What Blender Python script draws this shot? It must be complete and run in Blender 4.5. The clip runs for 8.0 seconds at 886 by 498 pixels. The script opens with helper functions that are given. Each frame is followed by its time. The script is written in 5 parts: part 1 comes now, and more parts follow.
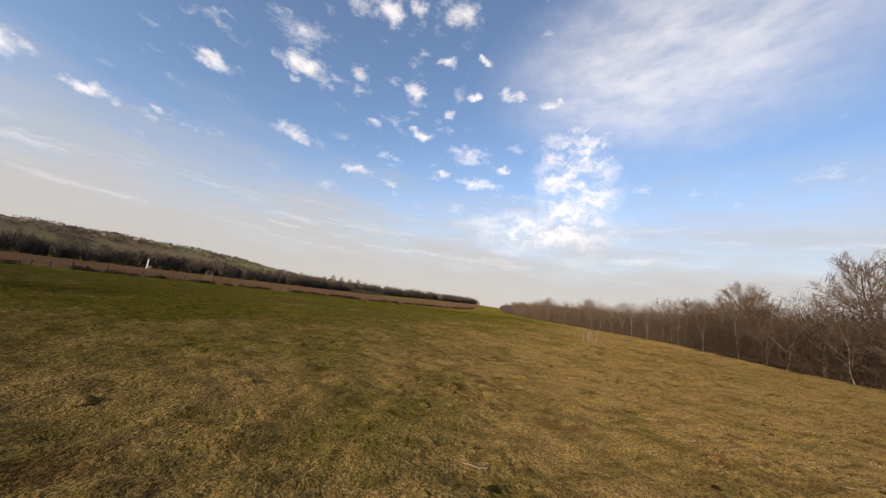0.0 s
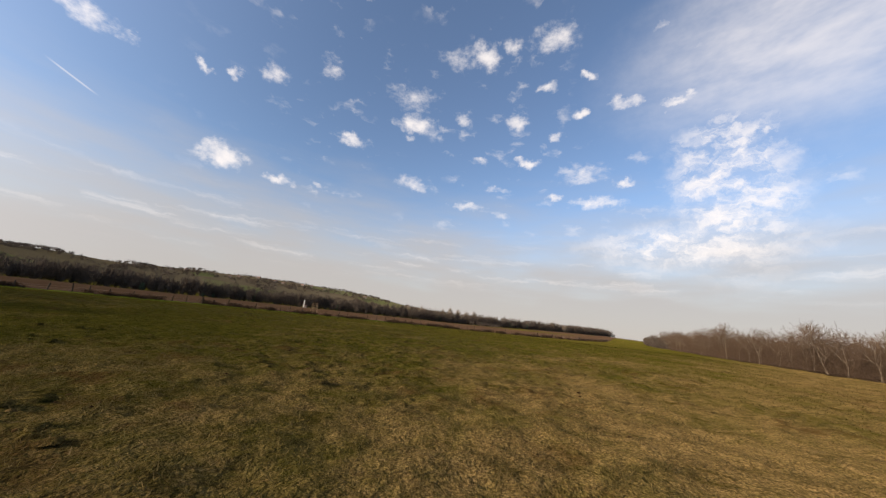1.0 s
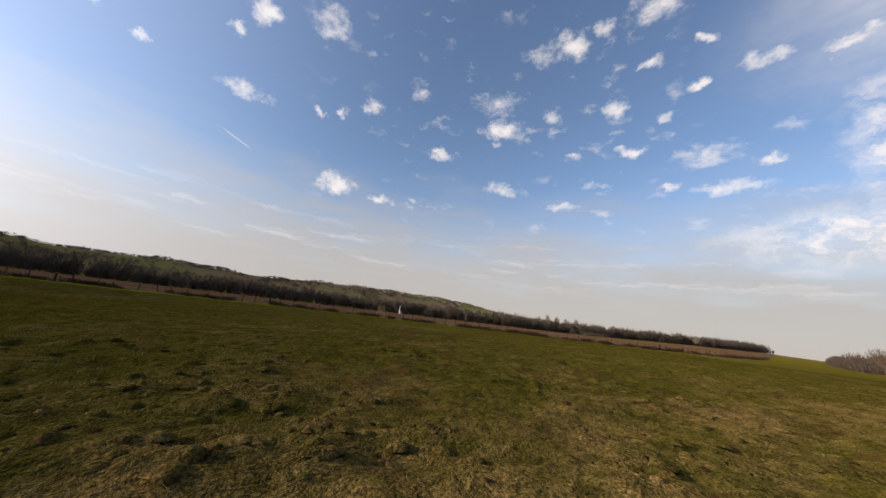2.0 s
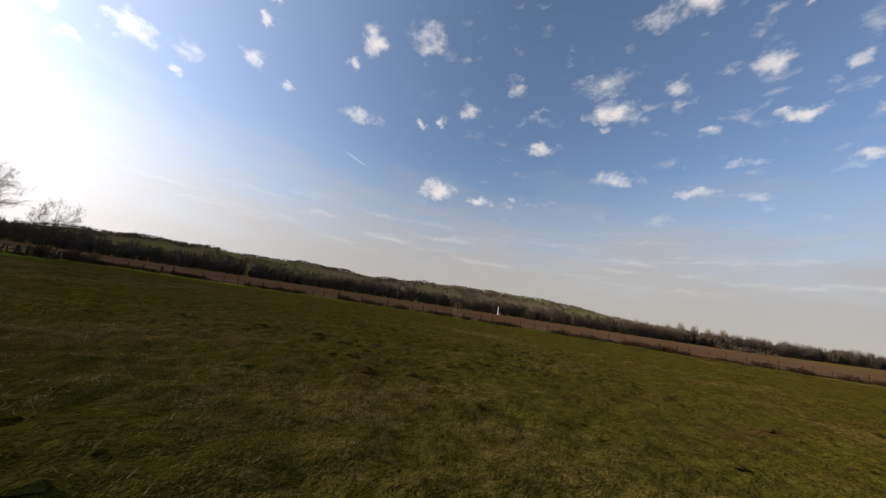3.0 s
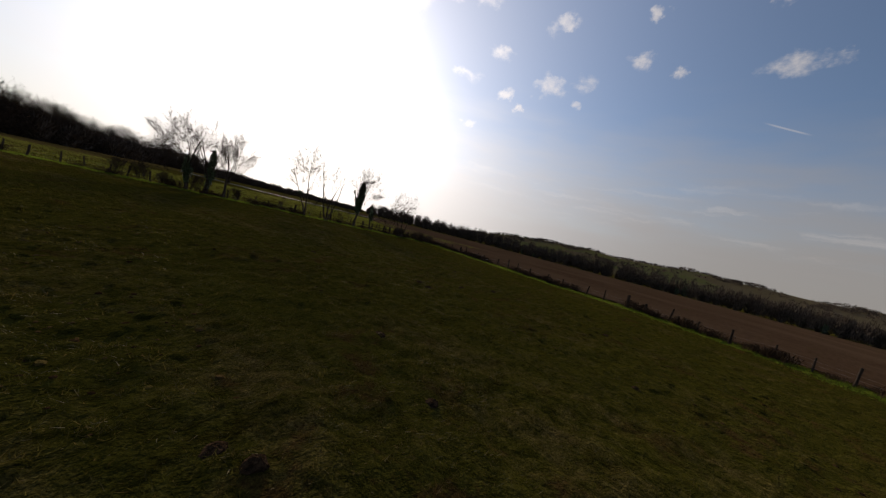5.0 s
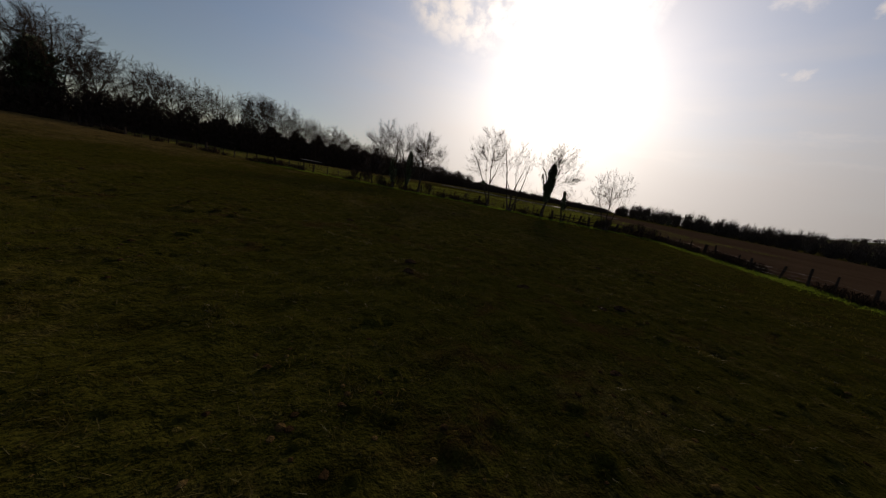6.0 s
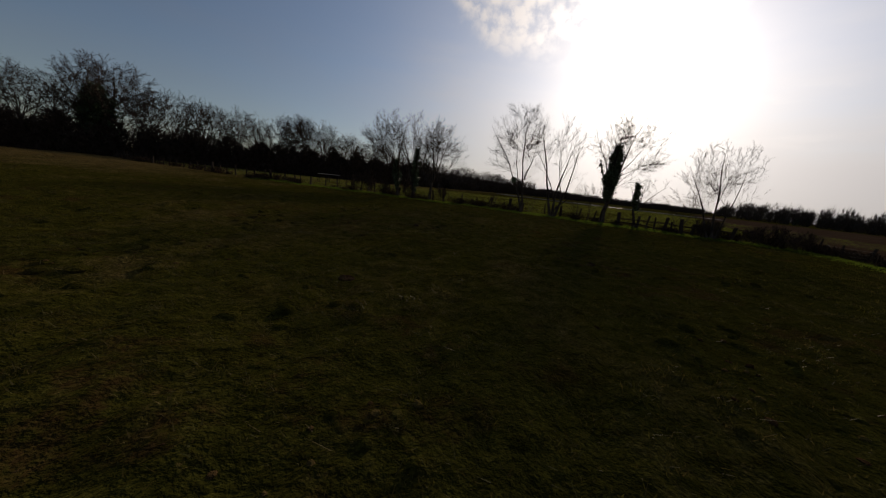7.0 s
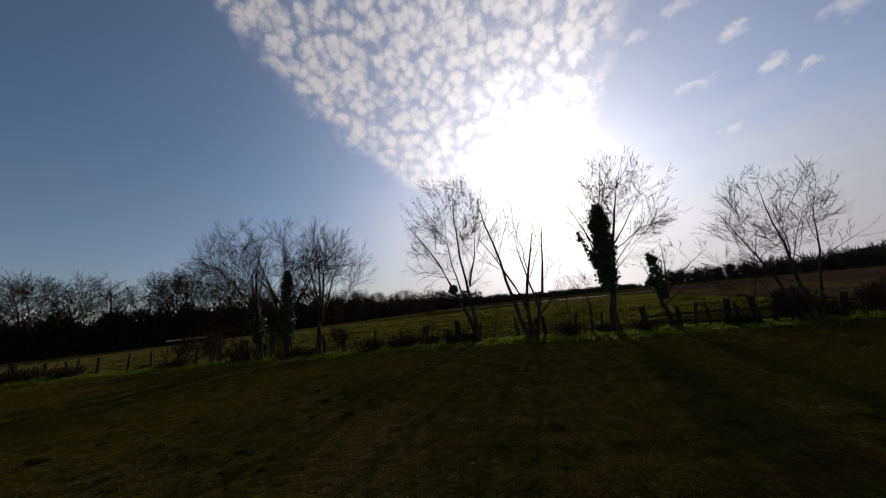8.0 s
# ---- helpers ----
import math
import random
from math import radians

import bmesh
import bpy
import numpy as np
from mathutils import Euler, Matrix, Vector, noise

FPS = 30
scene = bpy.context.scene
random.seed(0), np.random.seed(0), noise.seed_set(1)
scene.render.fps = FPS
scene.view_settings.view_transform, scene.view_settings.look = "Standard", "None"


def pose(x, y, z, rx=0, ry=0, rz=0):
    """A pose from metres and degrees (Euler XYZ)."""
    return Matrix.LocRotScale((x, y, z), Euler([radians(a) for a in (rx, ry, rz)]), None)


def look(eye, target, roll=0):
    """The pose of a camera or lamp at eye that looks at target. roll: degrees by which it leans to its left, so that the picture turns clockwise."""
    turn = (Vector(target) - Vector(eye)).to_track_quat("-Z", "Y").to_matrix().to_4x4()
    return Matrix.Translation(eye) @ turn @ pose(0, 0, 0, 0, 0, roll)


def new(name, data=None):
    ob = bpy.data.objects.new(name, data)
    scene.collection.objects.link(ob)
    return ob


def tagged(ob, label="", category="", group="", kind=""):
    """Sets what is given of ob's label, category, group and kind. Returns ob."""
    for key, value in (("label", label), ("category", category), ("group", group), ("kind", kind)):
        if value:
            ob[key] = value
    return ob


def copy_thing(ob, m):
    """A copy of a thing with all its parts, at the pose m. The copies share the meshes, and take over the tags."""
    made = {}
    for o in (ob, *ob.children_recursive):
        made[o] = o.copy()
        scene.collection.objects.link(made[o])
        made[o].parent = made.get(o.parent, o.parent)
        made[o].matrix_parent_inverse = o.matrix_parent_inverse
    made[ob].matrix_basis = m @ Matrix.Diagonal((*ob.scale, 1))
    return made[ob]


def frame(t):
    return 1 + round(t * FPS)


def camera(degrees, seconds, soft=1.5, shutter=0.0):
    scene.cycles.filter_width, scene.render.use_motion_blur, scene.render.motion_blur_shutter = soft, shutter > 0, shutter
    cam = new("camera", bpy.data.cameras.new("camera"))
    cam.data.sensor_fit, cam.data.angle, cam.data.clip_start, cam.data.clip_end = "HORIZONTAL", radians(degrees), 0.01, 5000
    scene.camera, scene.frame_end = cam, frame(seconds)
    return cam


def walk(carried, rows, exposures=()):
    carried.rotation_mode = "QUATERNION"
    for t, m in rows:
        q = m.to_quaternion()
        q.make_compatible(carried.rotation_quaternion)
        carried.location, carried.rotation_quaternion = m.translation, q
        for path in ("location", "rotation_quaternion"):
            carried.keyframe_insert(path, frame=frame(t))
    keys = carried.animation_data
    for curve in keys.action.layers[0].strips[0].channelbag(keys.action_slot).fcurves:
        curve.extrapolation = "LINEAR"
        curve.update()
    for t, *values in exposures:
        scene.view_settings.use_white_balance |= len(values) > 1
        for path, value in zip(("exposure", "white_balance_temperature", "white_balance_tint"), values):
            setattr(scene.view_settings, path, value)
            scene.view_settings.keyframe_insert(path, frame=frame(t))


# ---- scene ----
cam = camera(110.0, 8.0, soft=1.2)
PATH = [
    (0, look((-2.30, 1.04, 2.62), (-2.12, 10.90, 4.30), 6.99)),
    (0.25, look((-1.44, 4.94, 2.37), (-2.38, 14.72, 4.25), 6.90)),
    (0.5, look((-0.58, 8.77, 2.19), (-2.52, 18.36, 4.24), 6.74)),
    (0.75, look((0.25, 12.47, 2.11), (-2.52, 21.83, 4.28), 6.47)),
    (1, look((0.90, 16.13, 2.05), (-2.56, 25.24, 4.30), 6.20)),
    (1.25, look((1.22, 19.83, 1.96), (-2.87, 28.67, 4.22), 6.06)),
    (1.5, look((1.14, 23.59, 1.85), (-3.57, 32.12, 4.11), 6.12)),
    (1.75, look((0.66, 27.41, 1.79), (-4.71, 35.55, 4.00), 6.39)),
    (2, look((-0.19, 31.20, 1.78), (-6.23, 38.88, 3.93), 6.83)),
    (2.25, look((-1.34, 34.89, 1.83), (-8.03, 42.03, 3.89), 7.35)),
    (2.5, look((-2.75, 38.36, 1.93), (-10.02, 44.93, 3.90), 7.88)),
    (2.75, look((-4.34, 41.53, 2.09), (-12.14, 47.52, 3.95), 8.34)),
    (3, look((-6.08, 44.36, 2.30), (-14.32, 49.76, 4.05), 8.68)),
    (3.25, look((-7.98, 47.10, 2.50), (-16.68, 51.75, 4.09), 9.03)),
    (3.5, look((-10.11, 49.78, 2.69), (-19.28, 53.51, 4.11), 9.40)),
    (3.75, look((-12.57, 52.33, 2.92), (-22.13, 54.98, 4.13), 9.77)),
    (4, look((-15.34, 54.65, 3.14), (-25.19, 56.06, 4.11), 10.24)),
    (4.25, look((-18.35, 56.67, 3.30), (-28.32, 56.68, 3.99), 10.91)),
    (4.5, look((-21.28, 58.53, 3.42), (-31.15, 56.99, 3.76), 11.87)),
    (4.75, look((-23.94, 60.32, 3.51), (-33.41, 57.12, 3.44), 13.15)),
    (5, look((-26.86, 61.51, 3.56), (-35.59, 56.67, 3.01), 14.48)),
    (5.25, look((-30.43, 61.88, 3.54), (-38.08, 55.53, 2.47), 15.25)),
    (5.5, look((-34.07, 62.19, 3.43), (-40.28, 54.50, 1.93), 14.56)),
    (5.75, look((-37.62, 62.22, 3.27), (-42.20, 53.53, 1.41), 12.90)),
    (6, look((-41.00, 61.57, 3.08), (-44.00, 52.28, 0.94), 11.00)),
    (6.25, look((-44.13, 59.83, 2.89), (-45.87, 50.27, 0.54), 9.58)),
    (6.5, look((-46.92, 56.81, 2.74), (-47.93, 47.17, 0.25), 9.07)),
    (6.75, look((-49.17, 53.55, 2.67), (-49.94, 43.87, 0.26), 8.19)),
    (7, look((-50.96, 50.20, 2.57), (-51.80, 40.46, 0.50), 6.54)),
    (7.25, look((-52.43, 46.56, 2.35), (-53.49, 36.72, 0.87), 4.17)),
    (7.5, look((-53.73, 42.55, 2.24), (-55.13, 32.67, 1.63), 1.25)),
    (7.75, look((-54.95, 38.21, 2.46), (-56.81, 28.40, 2.97), -2.05)),
    (8, look((-56.14, 33.68, 2.89), (-58.48, 24.12, 4.66), -5.53)),
]
EXPOSURES = [(0, 0.62, 7000, 15), (0.5, 0.55, 7000, 15), (1.5, 0.46, 7000, 15), (3.0, 0.24, 7000, 15), (4.0, -0.04, 7000, 15), (5.0, -0.48, 7100, 15), (6.3, -1.26, 7400, 16), (7.0, -1.26, 7050, 15), (8.0, -1.08, 6600, 16)]
walk(cam, PATH, EXPOSURES)

# ---- world, sun ----
SUN_AZ, SUN_EL = -146.5, 18.5          # degrees from +y towards +x, and above the horizon
SKY_GAIN = 0.145


def heading(az, el):
    a, e = radians(az), radians(el)
    return Vector((math.sin(a) * math.cos(e), math.cos(a) * math.cos(e), math.sin(e)))


SUN_WAY = heading(SUN_AZ, SUN_EL)


class Nodes:
    """A small writer of node trees."""

    def __init__(self, tree):
        self.tree = tree
        tree.nodes.clear()

    def add(self, kind, **values):
        node = self.tree.nodes.new(kind)
        for key, value in values.items():
            if key == "op":
                node.operation = value
            elif key == "data":
                node.data_type = value
            elif key == "blend":
                node.blend_type = value
            elif key == "interp":
                node.interpolation_type = value
            else:
                self.put(node.inputs[int(key[1:]) if key[0] == "i" and key[1:].isdigit() else key.replace("_", " ")], value)
        return node

    def put(self, socket, value):
        if isinstance(value, bpy.types.NodeSocket):
            self.tree.links.new(value, socket)
        else:
            socket.default_value = value

    def math(self, op, a, b=0.0, c=0.0):
        return self.add("ShaderNodeMath", op=op, i0=a, i1=b, i2=c).outputs[0]

    def vec(self, op, a, b=(0, 0, 0)):
        node = self.add("ShaderNodeVectorMath", op=op, i0=a, i1=b)
        return node.outputs["Value" if op in ("LENGTH", "DOT_PRODUCT", "DISTANCE") else "Vector"]

    def noise(self, vector, scale, detail=3.0, rough=0.55, out="Fac", distortion=0.0):
        node = self.add("ShaderNodeTexNoise", Vector=vector, Scale=scale, Detail=detail, Roughness=rough, Distortion=distortion)
        return node.outputs[out]

    def step(self, value, low, high, to_low=0.0, to_high=1.0):
        node = self.add("ShaderNodeMapRange", interp="SMOOTHSTEP", i0=value, i1=low, i2=high, i3=to_low, i4=to_high)
        return node.outputs[0]

    def mix(self, fac, a, b, blend="MIX"):
        node = self.add("ShaderNodeMix", data="RGBA", blend=blend)
        self.put(node.inputs[0], fac)
        self.put(node.inputs[6], a)
        self.put(node.inputs[7], b)
        return node.outputs[2]


def rgb(r, g, b):
    return (r, g, b, 1.0)


# Clouds: degrees clockwise from the heading -60, degrees up, half width, half height
WEST_CLOUDS = (
    (-69.1, 35.6, 3.2, 1.3), (-62.6, 26.3, 2.8, 1.1), (-62.1, 36.1, 2.7, 1.3), (-60.0, 19.5, 1.2, 0.7), (-57.2, 30.6, 2.4, 1.0), (-55.1, 24.8, 1.4, 1.0),
    (-52.5, 23.3, 1.2, 0.7), (-49.6, 34.7, 1.3, 1.2), (-47.9, 27.1, 2.6, 1.5), (-47.6, 35.6, 2.2, 0.9), (-42.4, 25.0, 1.0, 0.9), (-42.0, 28.2, 2.7, 1.4),
    (-34.4, 31.4, 2.0, 1.1), (-34.3, 39.7, 1.5, 0.8), (-34.2, 36.6, 1.0, 1.1), (-28.9, 29.7, 1.1, 1.0), (-19.3, 36.8, 1.3, 1.0), (-17.1, 29.7, 2.9, 1.4),
    (-16.6, 40.3, 2.3, 2.2), (-12.8, 29.5, 1.5, 0.8))
NORTH_CLOUDS = (
    (-6.4, 43.2, 4.8, 2.7), (-4.8, 30.7, 1.3, 0.8), (-0.7, 32.1, 1.1, 1.0), (0.4, 20.6, 3.3, 1.8), (4.6, 34.4, 2.0, 1.7), (8.6, 19.5, 2.2, 0.9),
    (14.0, 38.1, 1.7, 1.2), (14.8, 20.3, 1.6, 0.7), (19.2, 29.1, 3.1, 1.0), (29.7, 37.9, 5.1, 2.0), (30.2, 31.9, 1.9, 0.8), (31.2, 34.2, 3.3, 1.5),
    (32.3, 23.9, 4.4, 1.4), (38.1, 44.5, 3.9, 1.7), (40.9, 35.7, 2.1, 1.3), (42.8, 21.1, 3.4, 0.9), (44.3, 45.0, 3.2, 1.9))
EAST_CLOUDS = (
    (45.2, 29.5, 1.8, 0.7), (48.5, 24.5, 2.4, 0.7), (49.9, 46.6, 2.3, 1.1), (51.5, 35.4, 2.6, 1.5), (54.4, 28.9, 2.5, 0.8), (57.5, 40.7, 2.1, 0.9),
    (58.4, 46.9, 5.3, 2.1), (58.7, 22.9, 1.5, 0.7), (59.6, 32.9, 1.4, 0.8), (63.7, 36.1, 1.6, 0.8), (64.3, 26.7, 5.3, 1.7), (65.0, 41.2, 1.7, 0.7),
    (66.4, 22.0, 4.6, 1.2), (71.1, 24.7, 1.6, 0.7), (71.4, 36.6, 3.5, 1.2), (79.6, 35.2, 3.1, 1.1))


def build_world():
    world = bpy.data.worlds.new("world")
    scene.world = world
    world.use_nodes = True
    n = Nodes(world.node_tree)
    way = n.add("ShaderNodeTexCoord").outputs["Generated"]
    sky = n.add("ShaderNodeTexSky")
    sky.sky_type = "NISHITA"
    sky.sun_disc = False
    sky.sun_elevation = radians(SUN_EL)
    sky.sun_rotation = radians(SUN_AZ)
    sky.air_density, sky.dust_density, sky.ozone_density = 1.0, 0.35, 3.2
    base = n.vec("SCALE", sky.outputs[0])
    base.node.inputs["Scale"].default_value = SKY_GAIN
    xyz = n.add("ShaderNodeSeparateXYZ", Vector=way)
    # heading from -60 degrees and height, in degrees
    c, s = math.cos(radians(60)), math.sin(radians(60))
    right = n.math("ADD", n.math("MULTIPLY", xyz.outputs[0], c), n.math("MULTIPLY", xyz.outputs[1], s))
    ahead = n.math("SUBTRACT", n.math("MULTIPLY", xyz.outputs[1], c), n.math("MULTIPLY", xyz.outputs[0], s))
    az = n.math("MULTIPLY", n.math("ARCTAN2", right, ahead), 180 / math.pi)
    el = n.math("MULTIPLY", n.math("ARCSINE", xyz.outputs[2]), 180 / math.pi)
    flat = n.add("ShaderNodeCombineXYZ", X=az, Y=el).outputs[0]
    # ragged outlines: two scales of drift
    drift = n.vec("SUBTRACT", n.noise(way, 9.0, 2.0, 0.5, "Color"), (0.5, 0.5, 0.5))
    drift2 = n.vec("SUBTRACT", n.noise(way, 32.0, 4.0, 0.6, "Color"), (0.5, 0.5, 0.5))
    moved = n.vec("ADD", flat, n.vec("ADD", n.vec("MULTIPLY", drift, (2.2, 1.4, 0)), n.vec("MULTIPLY", drift2, (4.0, 2.6, 0))))
    puffs = 0.0
    for a, e, w, h in WEST_CLOUDS + NORTH_CLOUDS + EAST_CLOUDS:
        off = n.vec("MULTIPLY", n.vec("SUBTRACT", moved, (a, e, 0)), (1 / w, 1 / h, 0))
        strength = 0.62 + 0.38 * math.sin(a * 12.9 + e * 7.3) ** 2
        puffs = n.math("MAXIMUM", puffs, n.step(n.vec("LENGTH", off), 1.75, 0.0, 0.0, strength))
    grain = n.noise(way, 55.0, 4.0, 0.62)
    ragged = n.noise(n.vec("MULTIPLY", way, (1.0, 1.0, 1.7)), 26.0, 7.0, 0.62)
    puffs = n.math("ADD", n.math("MULTIPLY", puffs, 0.95), n.math("MULTIPLY", n.math("SUBTRACT", ragged, 0.5), 1.25))
    puffs = n.step(puffs, 0.22, 1.06, 0.0, 0.80)
    # scattered flecks between them
    flecks = n.noise(n.vec("ADD", n.vec("MULTIPLY", flat, (0.15, 0.30, 1)), n.vec("MULTIPLY", drift2, (0.4, 0.4, 0))), 1.25, 4.0, 0.55)
    open_sky = n.math("MULTIPLY", n.math("MULTIPLY", n.step(el, 14.0, 20.0), n.step(az, -12.0, 14.0)), n.step(n.noise(way, 4.0, 2.0), 0.36, 0.52))
    flecks = n.math("MULTIPLY", n.step(flecks, 0.56, 0.78, 0.0, 0.42), open_sky)
    puffs = n.math("MAXIMUM", puffs, flecks)
    # long thin streaks low in the north
    streak = n.noise(n.vec("MULTIPLY", n.vec("ADD", flat, n.vec("MULTIPLY", drift2, (6.0, 1.2, 0))), (0.035, 0.30, 1)), 2.2, 4.0, 0.55)
    streak = n.math("MULTIPLY", n.step(streak, 0.50, 0.84, 0.0, 0.40), n.math("MULTIPLY", n.math("MULTIPLY", n.step(el, 5.0, 9.0), n.step(el, 18.0, 12.0)), n.step(az, -112.0, -92.0)))
    puffs = n.math("MAXIMUM", puffs, streak)
    # a short thin vapour trail
    trail = n.vec("SUBTRACT", flat, (-15.6, 22.7, 0))
    across = n.math("ABSOLUTE", n.vec("DOT_PRODUCT", trail, (0.32, 0.947, 0)))
    length = n.math("ABSOLUTE", n.vec("DOT_PRODUCT", trail, (0.947, -0.32, 0)))
    trail = n.math("MULTIPLY", n.step(across, 0.15, 0.02, 0.0, 0.32), n.step(length, 2.8, 1.0))
    puffs = n.math("MAXIMUM", puffs, trail)
    # a bank of broken cloud in the north-east and a thin veil above it
    bank = n.vec("LENGTH", n.vec("MULTIPLY", n.vec("SUBTRACT", moved, (84, 22, 0)), (1 / 8, 1 / 14, 0)))
    low_bank = n.vec("LENGTH", n.vec("MULTIPLY", n.vec("SUBTRACT", moved, (78, 14.5, 0)), (1 / 16, 1 / 4, 0)))
    inside = n.math("MAXIMUM", n.step(bank, 1.15, 0.35), n.step(low_bank, 1.15, 0.2))
    stretched = n.vec("MULTIPLY", moved, (0.13, 0.21, 1))
    lumps = n.noise(stretched, 2.0, 5.0, 0.6)
    bank_fill = n.math("MULTIPLY", inside, n.step(lumps, 0.36, 0.66, 0.10, 0.82))
    veil_far = n.vec("LENGTH", n.vec("MULTIPLY", n.vec("SUBTRACT", moved, (98, 38, 0)), (1 / 30, 1 / 13, 0)))
    veil = n.math("MULTIPLY", n.step(veil_far, 1.2, 0.2), n.step(n.noise(n.vec("MULTIPLY", flat, (0.05, 0.12, 1)), 2.0, 4.0, 0.6), 0.25, 0.75, 0.25, 0.60))
    # mackerel sheet beside the sun, with one straight edge
    edge = n.math("ADD", n.math("MULTIPLY", az, 0.560), n.math("MULTIPLY", el, 0.829))
    edge = n.math("ADD", edge, n.math("MULTIPLY", n.math("SUBTRACT", n.noise(way, 20.0, 3.0), 0.5), 5.0))
    sheet = n.step(edge, -45.6, -42.0)
    sheet = n.math("MULTIPLY", sheet, n.step(n.vec("DOT_PRODUCT", moved, (0.823, -0.566, 0)), -77.0, -83.0))
    sheet = n.math("MULTIPLY", sheet, n.step(el, 18.0, 24.0))
    cells = n.add("ShaderNodeTexVoronoi", Vector=n.vec("MULTIPLY", n.vec("ADD", flat, n.vec("MULTIPLY", drift2, (3.4, 2.6, 0))), (0.44, 0.56, 1)), Scale=1.0).outputs["Distance"]
    sheet = n.math("MULTIPLY", sheet, n.step(n.math("ADD", cells, n.math("MULTIPLY", grain, 0.85)), 1.36, 0.60, 0.12, 1.0))
    # haze low down
    soft = n.noise(n.vec("MULTIPLY", flat, (0.04, 0.16, 1)), 1.6, 3.0, 0.5)
    haze = n.step(n.math("ADD", el, n.math("MULTIPLY", n.math("SUBTRACT", soft, 0.5), 14.0)), 27.0, 4.0, 0.02, 0.95)
    # clearer air in the south-east
    haze = n.math("MULTIPLY", haze, n.math("MULTIPLY", n.step(az, -140.0, -100.0, 0.25, 1.0), n.step(az, 175.0, 135.0, 0.25, 1.0)))
    cover = n.math("MAXIMUM", n.math("MAXIMUM", puffs, bank_fill), n.math("MAXIMUM", veil, sheet))
    cover = n.math("MINIMUM", cover, 1.0)
    # the air and the thin cloud brighten towards the sun
    near = n.math("MAXIMUM", n.vec("DOT_PRODUCT", way, tuple(SUN_WAY)), 0.0)
    wide = n.math("POWER", near, 6.0)
    tight = n.math("POWER", near, 40.0)
    core = n.math("POWER", near, 300.0)
    lit = n.math("ADD", 0.78, n.math("ADD", n.math("MULTIPLY", wide, 0.60), n.math("MULTIPLY", tight, 2.0)))
    haze_lit = n.math("ADD", n.math("ADD", 0.39, n.math("MULTIPLY", n.math("POWER", near, 3.0), 0.32)), n.math("ADD", n.math("MULTIPLY", wide, 0.55), n.math("MULTIPLY", tight, 0.6)))
    haze_colour = n.vec("SCALE", (0.96, 0.955, 0.95))
    n.put(haze_colour.node.inputs["Scale"], haze_lit)
    cloud_colour = n.vec("SCALE", (1.0, 0.985, 0.97))
    n.put(cloud_colour.node.inputs["Scale"], lit)
    colour = n.mix(haze, base, haze_colour)
    colour = n.mix(cover, colour, cloud_colour)
    glow = n.math("ADD", n.math("MULTIPLY", tight, 0.8), n.math("MULTIPLY", core, 9.0))
    glow = n.math("ADD", glow, n.math("MULTIPLY", n.math("POWER", near, 10.0), 0.85))
    broad = n.math("ADD", n.math("MULTIPLY", n.math("POWER", near, 3.0), 0.27), n.math("MULTIPLY", n.math("POWER", near, 1.5), 0.08))
    broad_colour = n.vec("SCALE", (0.76, 0.85, 1.08))
    n.put(broad_colour.node.inputs["Scale"], broad)
    colour = n.vec("ADD", colour, broad_colour)
    glow_colour = n.vec("SCALE", (1.0, 0.935, 0.82))
    n.put(glow_colour.node.inputs["Scale"], glow)
    colour = n.vec("ADD", colour, glow_colour)
    back = n.add("ShaderNodeBackground", Color=colour, Strength=1.0)
    out = n.add("ShaderNodeOutputWorld")
    n.put(out.inputs["Surface"], back.outputs[0])


build_world()
sun = new("sun", bpy.data.lights.new("sun", "SUN"))
sun.data.energy, sun.data.angle, sun.data.color = 5.0, radians(0.6), (1.0, 0.84, 0.64)
sun.matrix_world = look(SUN_WAY * 200, (0, 0, 0))

# ---- materials ----


def surface(name, build, rough=0.9, bump=None, through_light=0.0, **extra):
    """A Principled material. build(n, where) returns a colour; bump(n, where) a height in metres."""
    mat = bpy.data.materials.new(name)
    mat.use_nodes = True
    n = Nodes(mat.node_tree)
    where = n.add("ShaderNodeTexCoord").outputs["Object"]
    shader = n.add("ShaderNodeBsdfPrincipled", Roughness=rough)
    if rough > 0.8:
        shader.inputs["Specular IOR Level"].default_value = 0.0
    n.put(shader.inputs["Base Color"], build(n, where))
    for key, value in extra.items():
        n.put(shader.inputs[key.replace("_", " ")], value)
    if bump:
        node = n.add("ShaderNodeBump", Height=bump(n, where), Distance=1.0)
        node.inputs["Strength"].default_value = 1.0
        n.put(shader.inputs["Normal"], node.outputs[0])
    result = shader.outputs[0]
    if through_light:
        glow = n.add("ShaderNodeBsdfTranslucent")
        n.put(glow.inputs["Color"], shader.inputs["Base Color"].links[0].from_socket)
        both = n.add("ShaderNodeMixShader")
        n.put(both.inputs[0], through_light)
        n.put(both.inputs[1], result)
        n.put(both.inputs[2], glow.outputs[0])
        result = both.outputs[0]
    out = n.add("ShaderNodeOutputMaterial")
    n.put(out.inputs["Surface"], result)
    return mat


def two_tone(dark, light, scale, fine=None, low=0.35, high=0.65, stretch=(1, 1, 1)):
    def build(n, where):
        where = n.vec("MULTIPLY", where, stretch)
        fac = n.step(n.noise(where, scale, 5.0, 0.6), low, high)
        colour = n.mix(fac, rgb(*dark), rgb(*light))
        if fine:
            spread = n.step(n.noise(where, fine, 3.0, 0.6), 0.3, 0.7, 0.72, 1.28)
            colour = n.vec("SCALE", colour)
            n.put(colour.node.inputs["Scale"], spread)
        return colour
    return build


